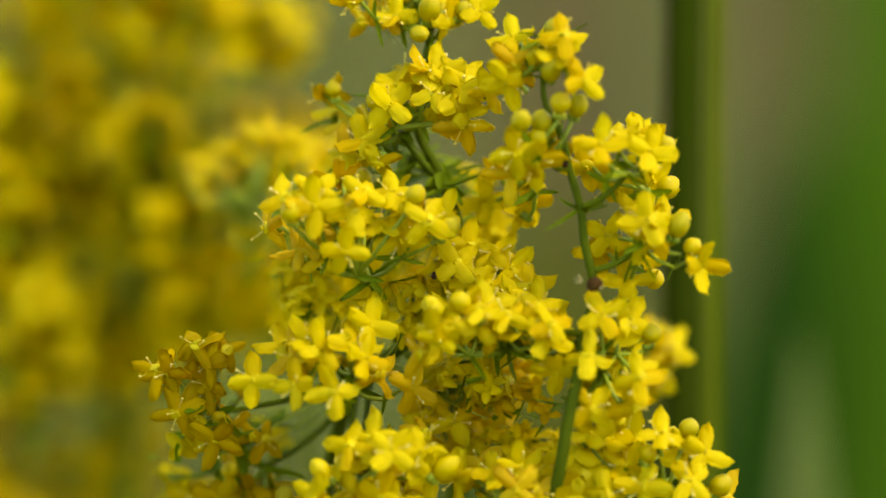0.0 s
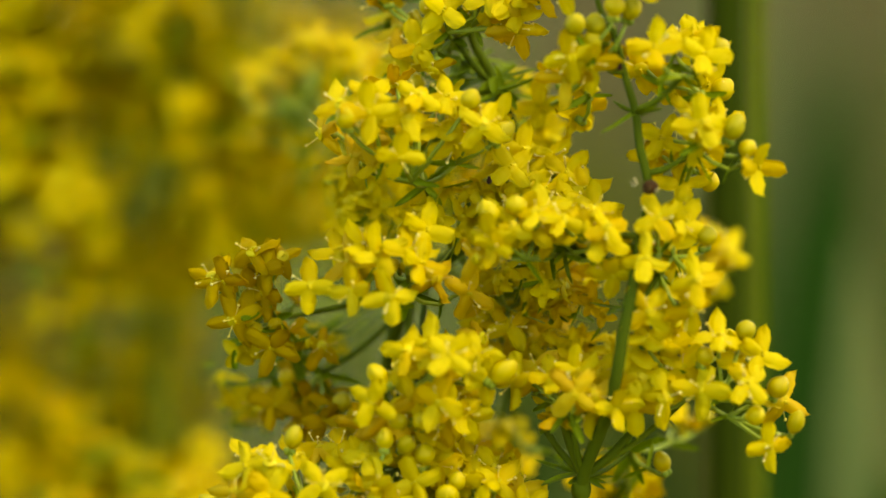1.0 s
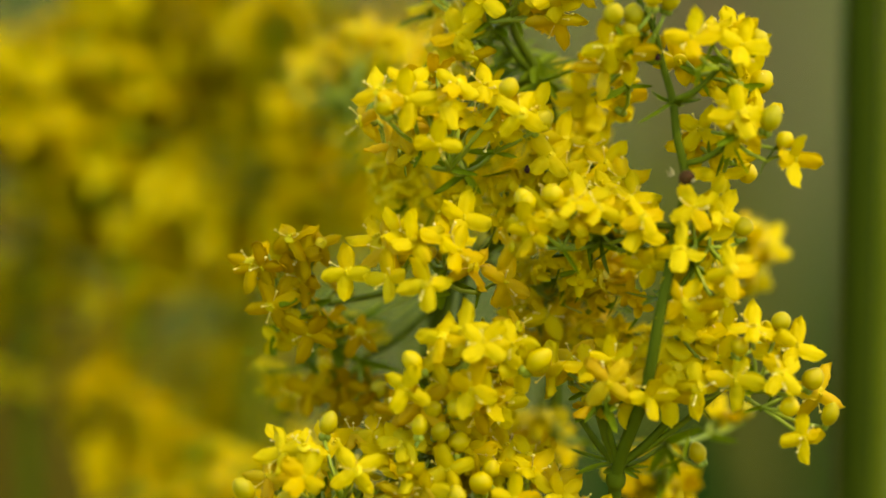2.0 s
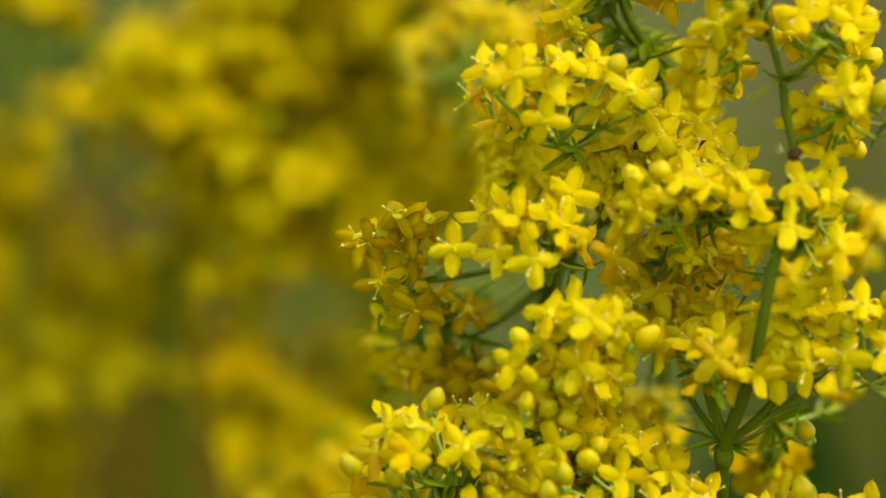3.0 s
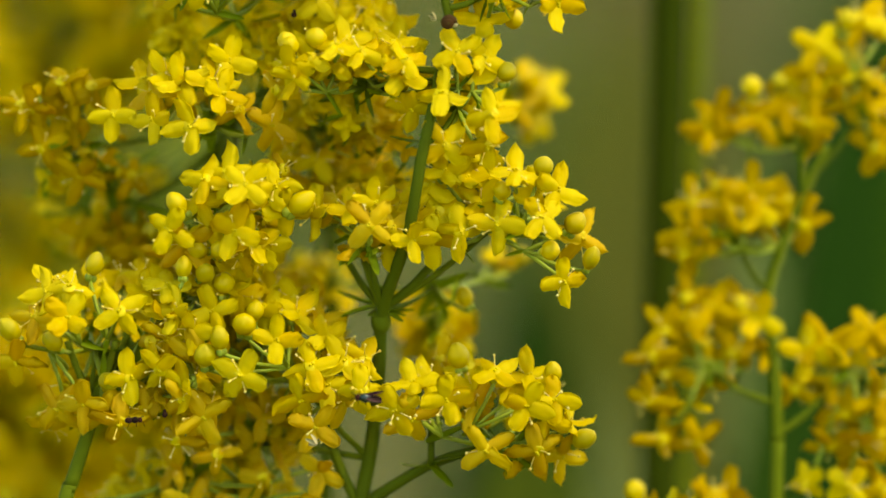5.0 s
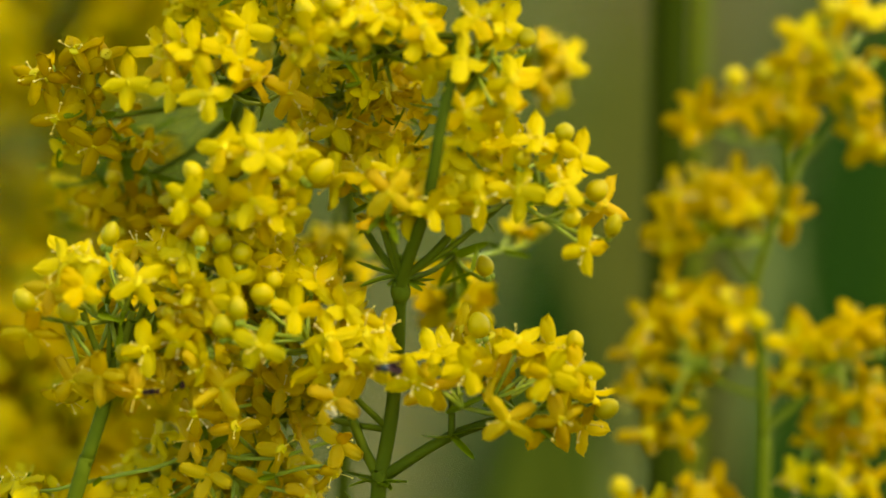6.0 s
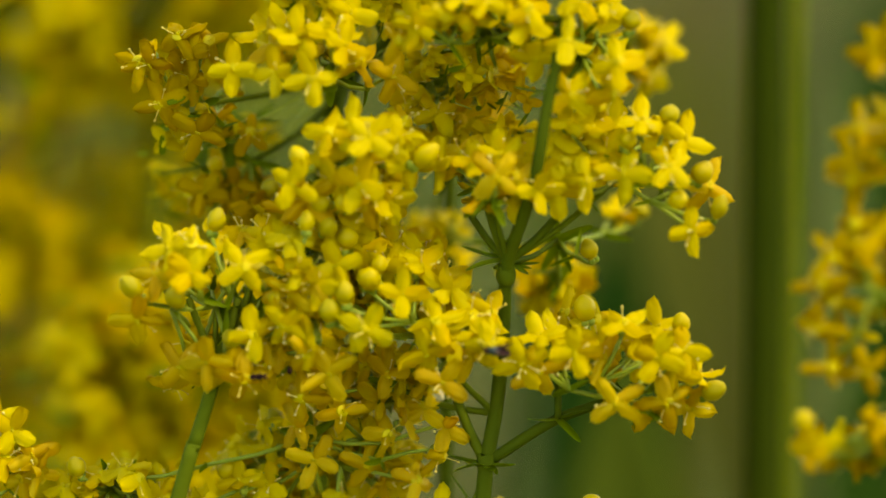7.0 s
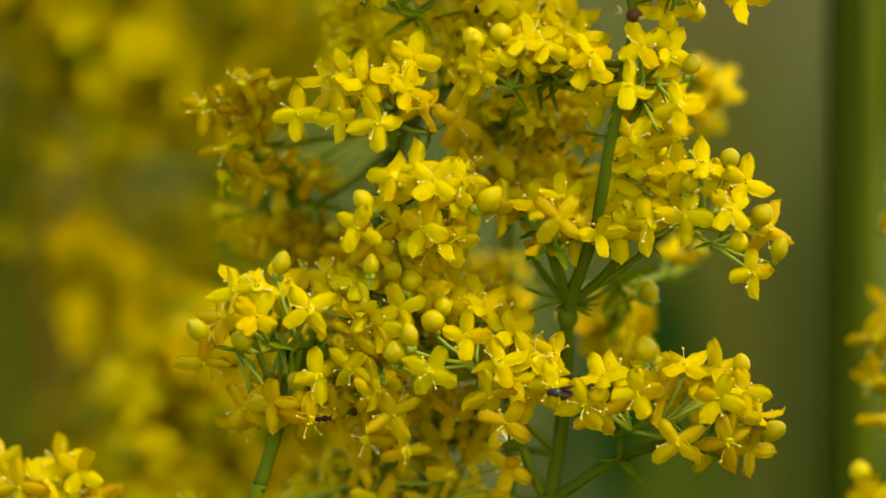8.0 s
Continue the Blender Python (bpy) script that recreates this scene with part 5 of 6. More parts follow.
meadow_a = flowering_stem("blurred bedstraw stem heavy with yellow flowers behind", [(-27.6, 49.2, -20.0), (-27.8, 49.2, -7.0), (-28.0, 49.2, 1.9), (-26.7, 49.2, 7.1), (-23.8, 49.2, 12.5), (-21.7, 49.2, 16.0)], 0.7, 0.3)
far_heads(meadow_a,
      [(-20.5, 45.8, 17.2, 0.96), (-22.2, 47.5, 16.7, 0.96), (-23.3, 52.2, 15.4, 0.96), (-19.9, 45.2, 16.0, 0.97), (-25.1, 51.8, 14.7, 0.96), (-27.1, 51.2, 15.0, 0.96), (-28.5, 43.9, 14.6, 0.97), (-30.7, 51.3, 12.6, 1.06), (-31.7, 44.0, 11.7, 1.06), (-29.0, 44.4, 12.3, 0.97), (-26.7, 50.4, 12.6, 0.96), (-27.4, 45.8, 13.8, 0.96), (-24.9, 54.0, 12.1, 0.96), (-22.7, 49.0, 13.7, 0.96), (-20.6, 47.0, 14.1, 0.96), (-19.8, 53.0, 11.9, 0.96), (-27.3, 43.3, 10.9, 0.87), (-29.8, 52.1, 10.5, 0.96), (-25.6, 43.5, 11.2, 0.97)])
far_heads(meadow_a,
      [(-19.8, 44.8, 10.2, 0.97), (-21.2, 51.5, 8.1, 0.96), (-17.6, 44.4, 7.3, 1.06), (-24.8, 53.2, 8.0, 0.96), (-26.7, 50.8, 8.3, 0.96), (-25.1, 47.4, 6.1, 0.77), (-22.1, 50.7, 10.9, 0.96), (-23.7, 47.4, 11.2, 0.96), (-26.1, 47.7, 2.0, 0.77), (-27.0, 53.4, -0.9, 0.67), (-27.8, 51.1, 3.4, 0.67)])
meadow_b = flowering_stem("blurred bedstraw stem with yellow flower tiers behind", [(-38.6, 54.0, -20.9), (-37.3, 54.0, -7.7), (-36.2, 54.0, 0.1), (-35.9, 54.0, 5.5)], 0.7, 0.3)
far_heads(meadow_b,
      [(-36.5, 57.9, 7.6, 1.05), (-36.4, 53.1, 6.6, 0.96), (-35.6, 58.4, 3.2, 1.05), (-36.2, 54.1, 2.5, 0.96), (-34.4, 55.2, 1.2, 0.95), (-35.1, 54.9, -0.5, 0.95), (-33.7, 57.0, -1.7, 0.96), (-32.7, 52.6, -1.5, 0.96), (-34.2, 48.9, -2.2, 0.96), (-33.7, 48.0, -4.0, 1.06), (-35.3, 50.2, -3.6, 0.96), (-30.4, 48.1, 2.0, 1.06), (-32.3, 58.9, 0.2, 0.96), (-29.7, 53.8, 1.1, 0.96), (-30.9, 57.3, -0.8, 0.96), (-30.2, 47.6, -2.0, 0.77), (-36.7, 53.6, 4.9, 0.96), (-38.0, 58.9, 3.2, 0.96), (-38.1, 55.4, -0.0, 0.95), (-37.3, 53.1, -2.1, 0.96)])
far_heads(meadow_b,
      [(-35.1, 53.5, 17.5, 1.06), (-33.7, 48.9, 17.2, 0.96), (-36.4, 49.7, 17.1, 0.96), (-35.3, 49.7, 16.4, 0.96), (-37.8, 52.4, 17.2, 0.96), (-35.8, 52.5, -7.7, 1.06), (-34.1, 58.8, -8.3, 0.96), (-37.2, 50.8, -7.3, 0.96), (-34.8, 51.1, -8.5, 0.96), (-38.2, 49.7, 9.4, 0.96), (-38.8, 51.3, 7.0, 0.96), (-39.4, 50.7, 3.4, 0.96), (-39.5, 53.8, -0.5, 0.96)])
meadow_c = flowering_stem("bedstraw stem with golden flowers in deep blur", [(-17.6, 47.6, -19.8), (-17.0, 47.6, -7.3), (-15.8, 47.6, 3.9), (-14.7, 47.6, 12.6), (-14.2, 47.6, 17.3)], 0.7, 0.3)
far_heads(meadow_c,
      [(-15.2, 41.6, 17.1, 0.97), (-14.2, 53.0, 17.3, 0.96), (-16.1, 46.0, 15.3, 0.96), (-14.8, 53.1, 14.3, 0.96), (-16.5, 50.0, 13.3, 0.96), (-13.3, 49.8, 16.0, 0.96), (-17.7, 47.2, 12.6, 0.96), (-16.0, 53.2, 11.6, 0.96), (-14.4, 42.8, 12.4, 0.97), (-17.1, 49.8, 10.8, 0.96), (-12.9, 45.1, 13.4, 0.77), (-11.7, 50.6, 7.7, 0.96), (-10.1, 43.4, 7.8, 0.97), (-10.9, 43.8, 9.2, 0.97), (-13.4, 41.6, 8.0, 0.68)])
far_heads(meadow_c,
      [(-23.6, 44.2, -1.6, 0.87), (-18.7, 47.2, -0.8, 0.77), (-22.1, 44.8, -4.0, 0.87), (-20.0, 50.6, -5.1, 0.87), (-17.6, 50.4, -3.5, 0.77), (-23.9, 43.4, -5.6, 0.87), (-21.0, 44.3, -6.3, 0.87)])
meadow_d = flowering_stem("bedstraw stem with a bright yellow crown in soft focus", [(-8.5, 62.4, -14.5), (-9.7, 62.4, -2.1), (-11.2, 62.4, 7.1), (-11.9, 62.4, 12.3)], 0.45, 0.2)
far_heads(meadow_d,
      [(-12.0, 51.7, 15.8, 1.09), (-11.5, 39.5, 15.5, 1.07), (-8.9, 63.4, 14.3, 1.11), (-14.7, 55.8, 11.1, 1.09), (-10.7, 54.7, 13.2, 1.09), (-11.9, 39.8, 11.3, 1.07), (-10.3, 67.3, 5.8, 1.23)])
far_heads(meadow_d,
      [(-16.1, 47.6, 18.4, 1.09), (-18.2, 59.0, 16.2, 1.10), (-16.5, 47.8, 15.0, 0.87), (-14.9, 55.9, 9.2, 0.99), (-16.1, 47.1, 8.0, 0.97)])
far_heads(meadow_c,
      [(-18.3, 53.6, 21.5, 0.96), (-16.9, 43.5, 21.5, 0.97), (-19.4, 47.7, 20.9, 0.96), (-15.3, 46.3, 22.5, 0.96), (-10.2, 48.0, 21.7, 0.96), (-11.1, 42.2, 21.0, 0.97), (-8.7, 45.2, 22.5, 0.97), (-9.3, 42.6, 21.0, 0.97), (-16.2, 48.1, 19.5, 0.77), (-18.6, 53.0, 18.8, 0.96), (-20.3, 48.9, 21.7, 0.96), (-17.7, 52.1, 22.7, 0.96), (-14.8, 43.9, 21.5, 0.97), (-11.9, 41.5, 22.5, 0.97)])
far_heads(meadow_c,
      [(-13.9, 48.1, 23.8, 0.96), (-12.7, 47.5, 24.7, 0.96), (-16.2, 48.5, 24.6, 0.96), (-19.1, 46.1, 24.2, 0.96), (-10.4, 49.2, 24.1, 0.96), (-21.4, 50.4, 23.4, 0.96), (-23.4, 52.9, 18.8, 0.96), (-24.3, 45.2, 18.8, 0.97), (-24.0, 47.0, 16.1, 0.96), (-23.3, 51.7, 14.5, 0.96), (-23.7, 44.2, 13.6, 1.06), (-22.5, 42.8, 11.8, 0.97), (-23.5, 45.2, 10.3, 0.97)])
meadow_e = flowering_stem("bedstraw stem with shaded golden flowers in deep blur", [(-20.2, 58.8, -34.0), (-20.6, 58.8, -18.6), (-20.9, 58.8, -6.3), (-21.1, 58.8, -0.3)], 0.7, 0.3)
far_heads(meadow_e,
      [(-24.1, 60.4, -3.1, 1.05), (-25.1, 62.5, -5.0, 0.96), (-23.5, 58.1, -7.0, 1.05), (-24.8, 63.2, -12.9, 0.76), (-25.3, 63.6, -14.7, 0.96), (-24.5, 53.5, -15.4, 0.86), (-24.0, 55.8, -18.6, 0.86), (-21.4, 60.3, -3.4, 0.86), (-20.8, 54.5, -6.2, 0.86), (-21.7, 63.6, -9.7, 0.96), (-21.3, 56.4, -11.3, 0.96), (-21.2, 58.8, -14.6, 0.96), (-23.1, 62.1, -16.3, 0.96), (-22.8, 60.9, -19.6, 1.05), (-19.8, 58.6, -2.7, 0.77), (-21.1, 64.1, -7.0, 0.95), (-20.2, 58.8, -7.5, 1.14)])
far_heads(meadow_e,
      [(-19.4, 62.7, -11.7, 0.85), (-19.9, 59.6, -15.2, 0.96), (-20.6, 63.7, -17.4, 0.76), (-19.4, 63.0, -20.7, 1.05), (-18.8, 59.5, -4.2, 0.86), (-17.9, 57.1, -5.5, 0.86), (-17.9, 60.0, -9.0, 0.96), (-18.8, 55.2, -9.8, 0.95), (-17.2, 62.1, -15.0, 1.05), (-18.4, 60.7, -17.7, 0.76), (-18.9, 61.6, -18.3, 0.86), (-16.6, 57.0, -0.6, 0.77), (-16.5, 55.0, -2.7, 0.86), (-15.4, 56.7, -5.3, 0.96), (-16.8, 57.9, -8.0, 0.86), (-16.6, 58.8, -12.1, 0.86), (-15.5, 53.4, -13.8, 0.77), (-16.5, 54.9, -16.4, 1.06), (-15.4, 55.7, -18.7, 1.15)])
meadow_f = flowering_stem("low bedstraw stem with bright flowers in soft focus", [(-18.3, 32.0, -30.5), (-18.6, 32.0, -18.9), (-18.9, 32.0, -7.4)], 0.5, 0.25)
meadow_f["bright"] = 1
far_heads(meadow_f,
      [(-20.2, 27.8, -5.9, 0.9), (-21.0, 36.4, -8.8, 1.0), (-21.4, 35.1, -10.5, 0.9), (-21.8, 37.1, -12.4, 1.3), (-20.6, 33.2, -14.3, 1.0), (-22.3, 33.5, -15.4, 1.0), (-19.8, 34.4, -6.7, 1.1), (-19.9, 31.6, -6.6, 0.9), (-19.7, 36.4, -11.5, 1.0), (-19.0, 37.3, -13.3, 1.3), (-19.0, 32.0, -14.6, 1.3), (-18.9, 37.6, -16.3, 1.2), (-17.8, 33.9, -5.8, 1.3), (-17.6, 32.0, -8.3, 1.3), (-17.0, 34.9, -10.1, 1.3), (-17.0, 30.1, -11.5, 1.0), (-17.6, 39.7, -14.5, 1.0), (-17.3, 40.4, -17.1, 1.2), (-15.9, 36.1, -6.1, 1.1), (-16.2, 34.2, -7.3, 1.3)])
far_heads(meadow_f,
      [(-15.8, 38.5, -9.8, 1.2), (-15.2, 37.4, -12.0, 0.9), (-15.3, 30.2, -13.2, 1.3), (-16.8, 39.0, -17.3, 1.0), (-14.4, 32.9, -6.4, 1.2), (-14.6, 29.4, -7.0, 1.2), (-14.4, 27.4, -10.0, 1.2), (-15.0, 38.4, -12.3, 0.9), (-14.4, 32.4, -14.4, 0.9), (-12.7, 27.5, -14.6, 1.0)])
far_heads(meadow_b,
      [(-40.5, 60.4, 6.9, 1.14), (-39.4, 51.8, 3.9, 0.96), (-39.6, 61.6, 0.7, 0.76), (-40.6, 57.6, -0.8, 0.96), (-41.6, 54.7, -3.4, 1.15), (-40.0, 60.4, -7.1, 0.86), (-36.9, 51.6, 9.5, 1.06), (-38.9, 62.6, 5.1, 1.05), (-38.2, 57.6, 0.1, 1.05), (-38.7, 59.3, -3.1, 1.14), (-36.4, 55.7, -3.8, 0.86), (-38.5, 54.9, -6.1, 0.95), (-36.1, 55.3, 7.5, 0.86), (-34.7, 62.5, 2.5, 0.76), (-33.8, 51.8, -1.9, 1.06), (-34.8, 51.7, -4.2, 0.77), (-35.5, 53.8, -8.7, 1.06)])
meadow_g = flowering_stem("tall bedstraw stem with blurred yellow flowers behind", [(-17.5, 52.4, -22.1), (-17.8, 52.4, -4.0), (-18.0, 52.4, 7.9), (-19.2, 52.4, 19.8)], 0.6, 0.25)
far_heads(meadow_g,
      [(-24.5, 52.2, 14.7, 0.96), (-26.8, 52.1, 12.5, 1.15), (-25.6, 49.8, 9.8, 1.16), (-24.7, 52.7, 7.9, 1.15), (-26.5, 55.8, 4.5, 0.95), (-21.4, 56.2, 14.7, 0.96), (-23.7, 55.8, 11.8, 1.06), (-23.5, 53.9, 11.0, 0.96), (-18.9, 55.8, 14.7, 1.25), (-20.6, 53.5, 13.2, 0.96), (-19.0, 56.6, 11.0, 1.05), (-20.3, 50.3, 7.4, 0.96), (-15.6, 55.4, 16.6, 0.86), (-16.7, 53.8, 11.7, 0.96), (-16.5, 48.3, 11.0, 1.25), (-14.7, 57.7, 5.1, 1.25)])
far_heads(meadow_g,
      [(-12.5, 51.8, 14.4, 1.15), (-12.1, 52.1, 12.9, 1.15), (-13.4, 55.2, 11.1, 0.95), (-13.2, 48.8, 7.4, 0.87), (-14.3, 50.8, 4.9, 0.96)])
whorl(main, (-0.2, 2.5, 0.0), 8, (0, -0.2, 1), 1.0, 0.25)
whorl(main, (-1.2, 2.0, -9.1), 8, (0, -0.2, 1), 1.0, 0.25)
whorl(main, (2.1, 0.5, 16.4), 7, (0, -0.2, 1), 0.8, 0.25)
whorl(main, (2.3, 0.3, 10.5), 6, (0, -0.2, 1), 0.8, 0.25)
whorl(main, (1.7, 1.0, 7.6), 6, (0, -0.2, 1), 0.8, 0.25)
whorl(left, (-13.2, 1.0, -4.9), 7, (0, -0.2, 1), 0.9, 0.25)
whorl(back, (-3.9, 8.0, 17.4), 8, (0, -0.2, 1), 1.0, 0.25)
whorl(back, (-3.0, 9.0, 15.0), 7, (0, -0.2, 1), 0.9, 0.25)
twig(main, (-0.2, 2.4, 0.0), (-1.1, 1.5, 2.5), 0.2)
twig(main, (-0.2, 2.4, 0.0), (2.0, 1.0, 2.1), 0.18)
twig(main, (-0.2, 2.4, 0.0), (-2.0, 3.0, 2.2), 0.15)
twig(main, (-1.2, 2.0, -9.1), (-2.5, 2.5, -6.3), 0.22)
twig(left, (-13.6, 1.0, -4.9), (-12.2, 1.0, -1.5), 0.18)
twig(left, (-13.4, 1.0, -4.4), (-14.4, 1.0, -1.5), 0.16)
twig(left, (-13.4, 1.0, -4.4), (-11.5, 2.0, -0.6), 0.16)
twig(main, (2.0, 1.0, -7.0), (2.0, 1.0, -5.0), 0.14, False)
whorl(main, (2.0, 1.0, -7.0), 3, (0.3, -0.3, -1), 1.0, 0.3)
whorl(main, (2.0, 1.0, -5.0), 3, (0, -0.2, 1), 0.7, 0.3)
node_swelling(main, (-0.0, 3.0, 0.0), 0.46)
node_swelling(main, (-1.0, 2.0, -9.0), 0.46)
node_swelling(left, (-13.3, 1.0, -4.6), 0.42)
wasp((-0.9, -3.2, -3.4))
small_fly((-11.2, -1.6, -4.7))
aphid((2.0, -0.2, 8.9))
aphid((1.4, -0.1, 18.4))
aphid((-4.3, 2.5, 13.2))
aphid((-9.9, -1.0, -4.5))
snail_shell((2.65, -0.7, 13.1))
husk((2.1, -0.8, 13.3), 0.5)
husk((-3.1, -1.5, -5.7), 0.7)
meadow_h = flowering_stem("bedstraw stem close behind with soft yellow flowers", [(-9.7, 57.6, -27.7), (-9.2, 57.6, -9.4), (-8.8, 57.6, -0.2), (-9.4, 57.6, 6.5)], 0.4, 0.2)
far_heads(meadow_h,
      [(-15.3, 49.4, 8.5, 1.06), (-16.7, 66.6, 4.3, 0.75), (-12.2, 62.7, 7.1, 0.86), (-13.4, 57.8, 6.0, 1.18), (-11.1, 61.4, 7.5, 1.07), (-10.3, 52.3, 6.6, 0.85), (-6.6, 54.9, 8.7, 0.96), (-8.6, 66.7, 4.4, 0.86), (-5.9, 48.3, 9.4, 0.95), (-6.2, 57.6, 6.0, 1.18)])
far_heads(meadow_h,
      [(-21.6, 43.8, 3.9, 1.16), (-22.9, 61.4, 3.0, 1.07), (-16.4, 43.7, 6.0, 1.05), (-20.0, 47.8, 6.1, 1.06), (-16.0, 52.6, 6.9, 1.06), (-18.6, 47.8, 4.7, 1.06), (-23.0, 42.9, 6.1, 1.05)])
far_heads(meadow_g,
      [(-23.6, 42.2, 9.9, 1.06), (-25.7, 43.4, 9.0, 1.06), (-22.3, 44.4, 8.3, 0.97), (-20.2, 41.0, 8.3, 1.06), (-26.7, 45.1, 10.8, 0.97), (-24.5, 43.6, 11.5, 0.97), (-21.7, 49.2, 10.1, 0.96), (-27.0, 48.0, 6.1, 0.96)])
whorl(back, (-4.9, 10.0, 18.0), 8, (0, -0.2, 1), 1.1, 0.25)
whorl(back, (-4.1, 11.0, 17.1), 8, (0, -0.2, 1), 1.2, 0.25)
whorl(back, (-5.6, 10.0, 19.3), 8, (0, -0.2, 1), 1.0, 0.25)
whorl(back, (-3.6, 10.0, 16.4), 7, (0, -0.2, 1), 1.1, 0.25)
whorl(back, (-5.9, 9.0, 20.9), 7, (0, -0.2, 1), 1.0, 0.25)
whorl(back, (-7.1, 9.0, 18.6), 7, (0, -0.2, 1), 1.1, 0.25)
whorl(back, (-5.6, 8.0, 17.5), 7, (0, -0.2, 1), 1.1, 0.25)
whorl(back, (-3.6, 7.0, 16.9), 7, (0, -0.2, 1), 1.0, 0.25)
whorl(back, (-8.5, 10.0, 19.6), 5, (0, -0.2, 1), 0.9, 0.25)
back["bright"] = 1
far_heads(back,
      [(-1.7, 16.1, 16.0, 0.6), (-1.5, 13.5, 14.9, 0.6), (-2.0, 18.3, 13.2, 0.6), (-0.8, 14.6, 13.8, 0.6), (-2.9, 14.2, 14.6, 0.6), (-4.2, 7.3, 15.2, 0.6), (-3.6, 16.0, 13.1, 0.6), (-0.5, 9.1, 8.1, 0.6), (0.3, 5.1, 7.5, 0.6), (-1.8, 4.1, 7.6, 0.6), (-0.4, 5.7, 5.4, 0.6), (0.7, 7.2, 5.0, 0.6), (-0.8, 13.8, 5.5, 0.6), (0.2, 7.6, 3.9, 0.6), (-2.3, 4.0, 9.1, 0.6), (-0.3, 15.2, 9.0, 0.6)])
far_heads(back,
      [(-8.1, 12.9, 10.8, 0.6), (-6.8, 4.4, 11.4, 0.6), (-5.3, 4.8, 11.8, 0.6), (-3.7, 6.1, 11.7, 0.6), (-7.2, 9.7, 12.4, 0.6), (-8.3, 17.8, 11.9, 0.6), (-4.6, 19.2, 11.5, 0.6), (-6.1, 13.8, 13.1, 0.6), (-9.5, 7.7, 11.8, 0.6), (-9.5, 10.9, 14.6, 0.6), (-10.3, 9.8, 13.4, 0.6), (-10.8, 9.3, 11.9, 0.6)])
far_heads(meadow_f,
      [(-20.1, 32.3, -6.8, 1.0), (-20.6, 26.8, -7.5, 1.3), (-19.6, 30.8, -10.4, 1.3), (-20.2, 25.3, -11.2, 1.4), (-20.3, 24.0, -13.6, 1.3), (-18.5, 34.8, -6.7, 1.0), (-18.8, 30.1, -9.0, 1.0), (-16.6, 24.6, -10.1, 1.2), (-18.8, 31.7, -11.8, 1.0), (-17.2, 25.4, -12.3, 1.4), (-16.2, 31.3, -6.3, 1.2), (-16.4, 33.2, -7.7, 1.4), (-14.9, 28.0, -10.1, 1.1), (-15.3, 24.6, -11.5, 1.1), (-16.5, 34.3, -14.5, 1.2), (-14.9, 29.0, -6.7, 1.2), (-14.5, 28.4, -7.8, 1.3), (-14.5, 25.5, -9.5, 1.3), (-14.8, 27.8, -11.2, 1.3), (-14.7, 25.9, -13.2, 1.1)])
far_heads(meadow_f,
      [(-12.1, 29.7, -7.1, 1.4), (-12.6, 28.1, -8.7, 1.1), (-11.3, 23.1, -9.8, 1.1), (-11.4, 26.4, -11.1, 1.0), (-13.3, 36.8, -15.1, 1.4)])
far_heads(back,
      [(-14.6, 5.2, 5.6, 0.6), (-13.7, 14.4, 4.0, 0.6), (-11.8, 13.5, 4.6, 0.6), (-14.8, 16.4, 1.2, 0.6), (-15.9, 12.1, 2.4, 0.6)])
whorl(back, (-13.0, 9.0, 4.8), 7, (0, -0.2, 1), 1.0, 0.25)
whorl(back, (-11.9, 10.0, 5.7), 7, (0, -0.2, 1), 1.0, 0.25)
whorl(back, (-14.0, 9.0, 3.7), 6, (0, -0.2, 1), 0.9, 0.25)
whorl(back, (-12.2, 9.0, 2.7), 6, (0, -0.2, 1), 0.9, 0.25)
whorl(back, (-5.6, 3.0, -3.3), 6, (0, -0.2, 1), 0.8, 0.25)
whorl(back, (-4.6, 3.0, -4.9), 6, (0, -0.2, 1), 0.8, 0.25)
whorl(back, (-11.5, 2.0, -1.9), 6, (0, -0.2, 1), 0.8, 0.25)
far_heads(meadow_f,
      [(-15.3, 27.3, -6.1, 0.9), (-15.4, 29.3, -7.9, 1.1), (-15.8, 37.0, -12.0, 0.95), (-16.0, 37.4, -12.5, 0.95), (-15.5, 28.2, -13.8, 0.9), (-14.1, 36.8, -8.0, 1.06), (-14.5, 24.9, -7.4, 0.9), (-14.3, 26.0, -10.4, 1.0), (-13.8, 23.9, -11.8, 1.2), (-15.4, 35.9, -13.7, 1.27), (-12.9, 37.7, -8.4, 1.06), (-12.5, 35.1, -8.7, 0.84), (-12.9, 24.8, -10.1, 1.0), (-13.1, 30.3, -11.4, 0.9), (-13.5, 28.5, -12.9, 0.9), (-10.7, 23.2, -6.0, 0.8), (-10.7, 23.6, -8.3, 0.8), (-11.6, 28.8, -9.9, 1.2), (-11.1, 34.0, -12.0, 1.27), (-10.7, 24.0, -12.0, 1.0)])
far_heads(meadow_f,
      [(-18.8, 33.3, -9.1, 1.06), (-15.6, 31.1, -10.2, 1.16), (-19.9, 32.2, -12.3, 1.16), (-18.8, 34.4, -14.4, 1.16), (-14.6, 35.5, -9.1, 1.06), (-15.6, 30.0, -7.0, 1.16), (-15.7, 36.6, -13.4, 1.16), (-13.5, 31.1, -13.3, 1.16), (-19.9, 38.8, -7.0, 0.95), (-17.8, 35.5, -8.1, 1.16), (-14.6, 35.5, -15.5, 0.95), (-18.8, 35.5, -13.4, 0.95), (-18.8, 37.7, -4.9, 0.95), (-13.5, 36.6, -4.9, 0.95), (-17.8, 32.2, -4.9, 1.05), (-19.9, 30.0, -10.2, 0.95), (-16.7, 32.2, -14.4, 0.95), (-17.8, 31.1, -10.2, 1.16)])
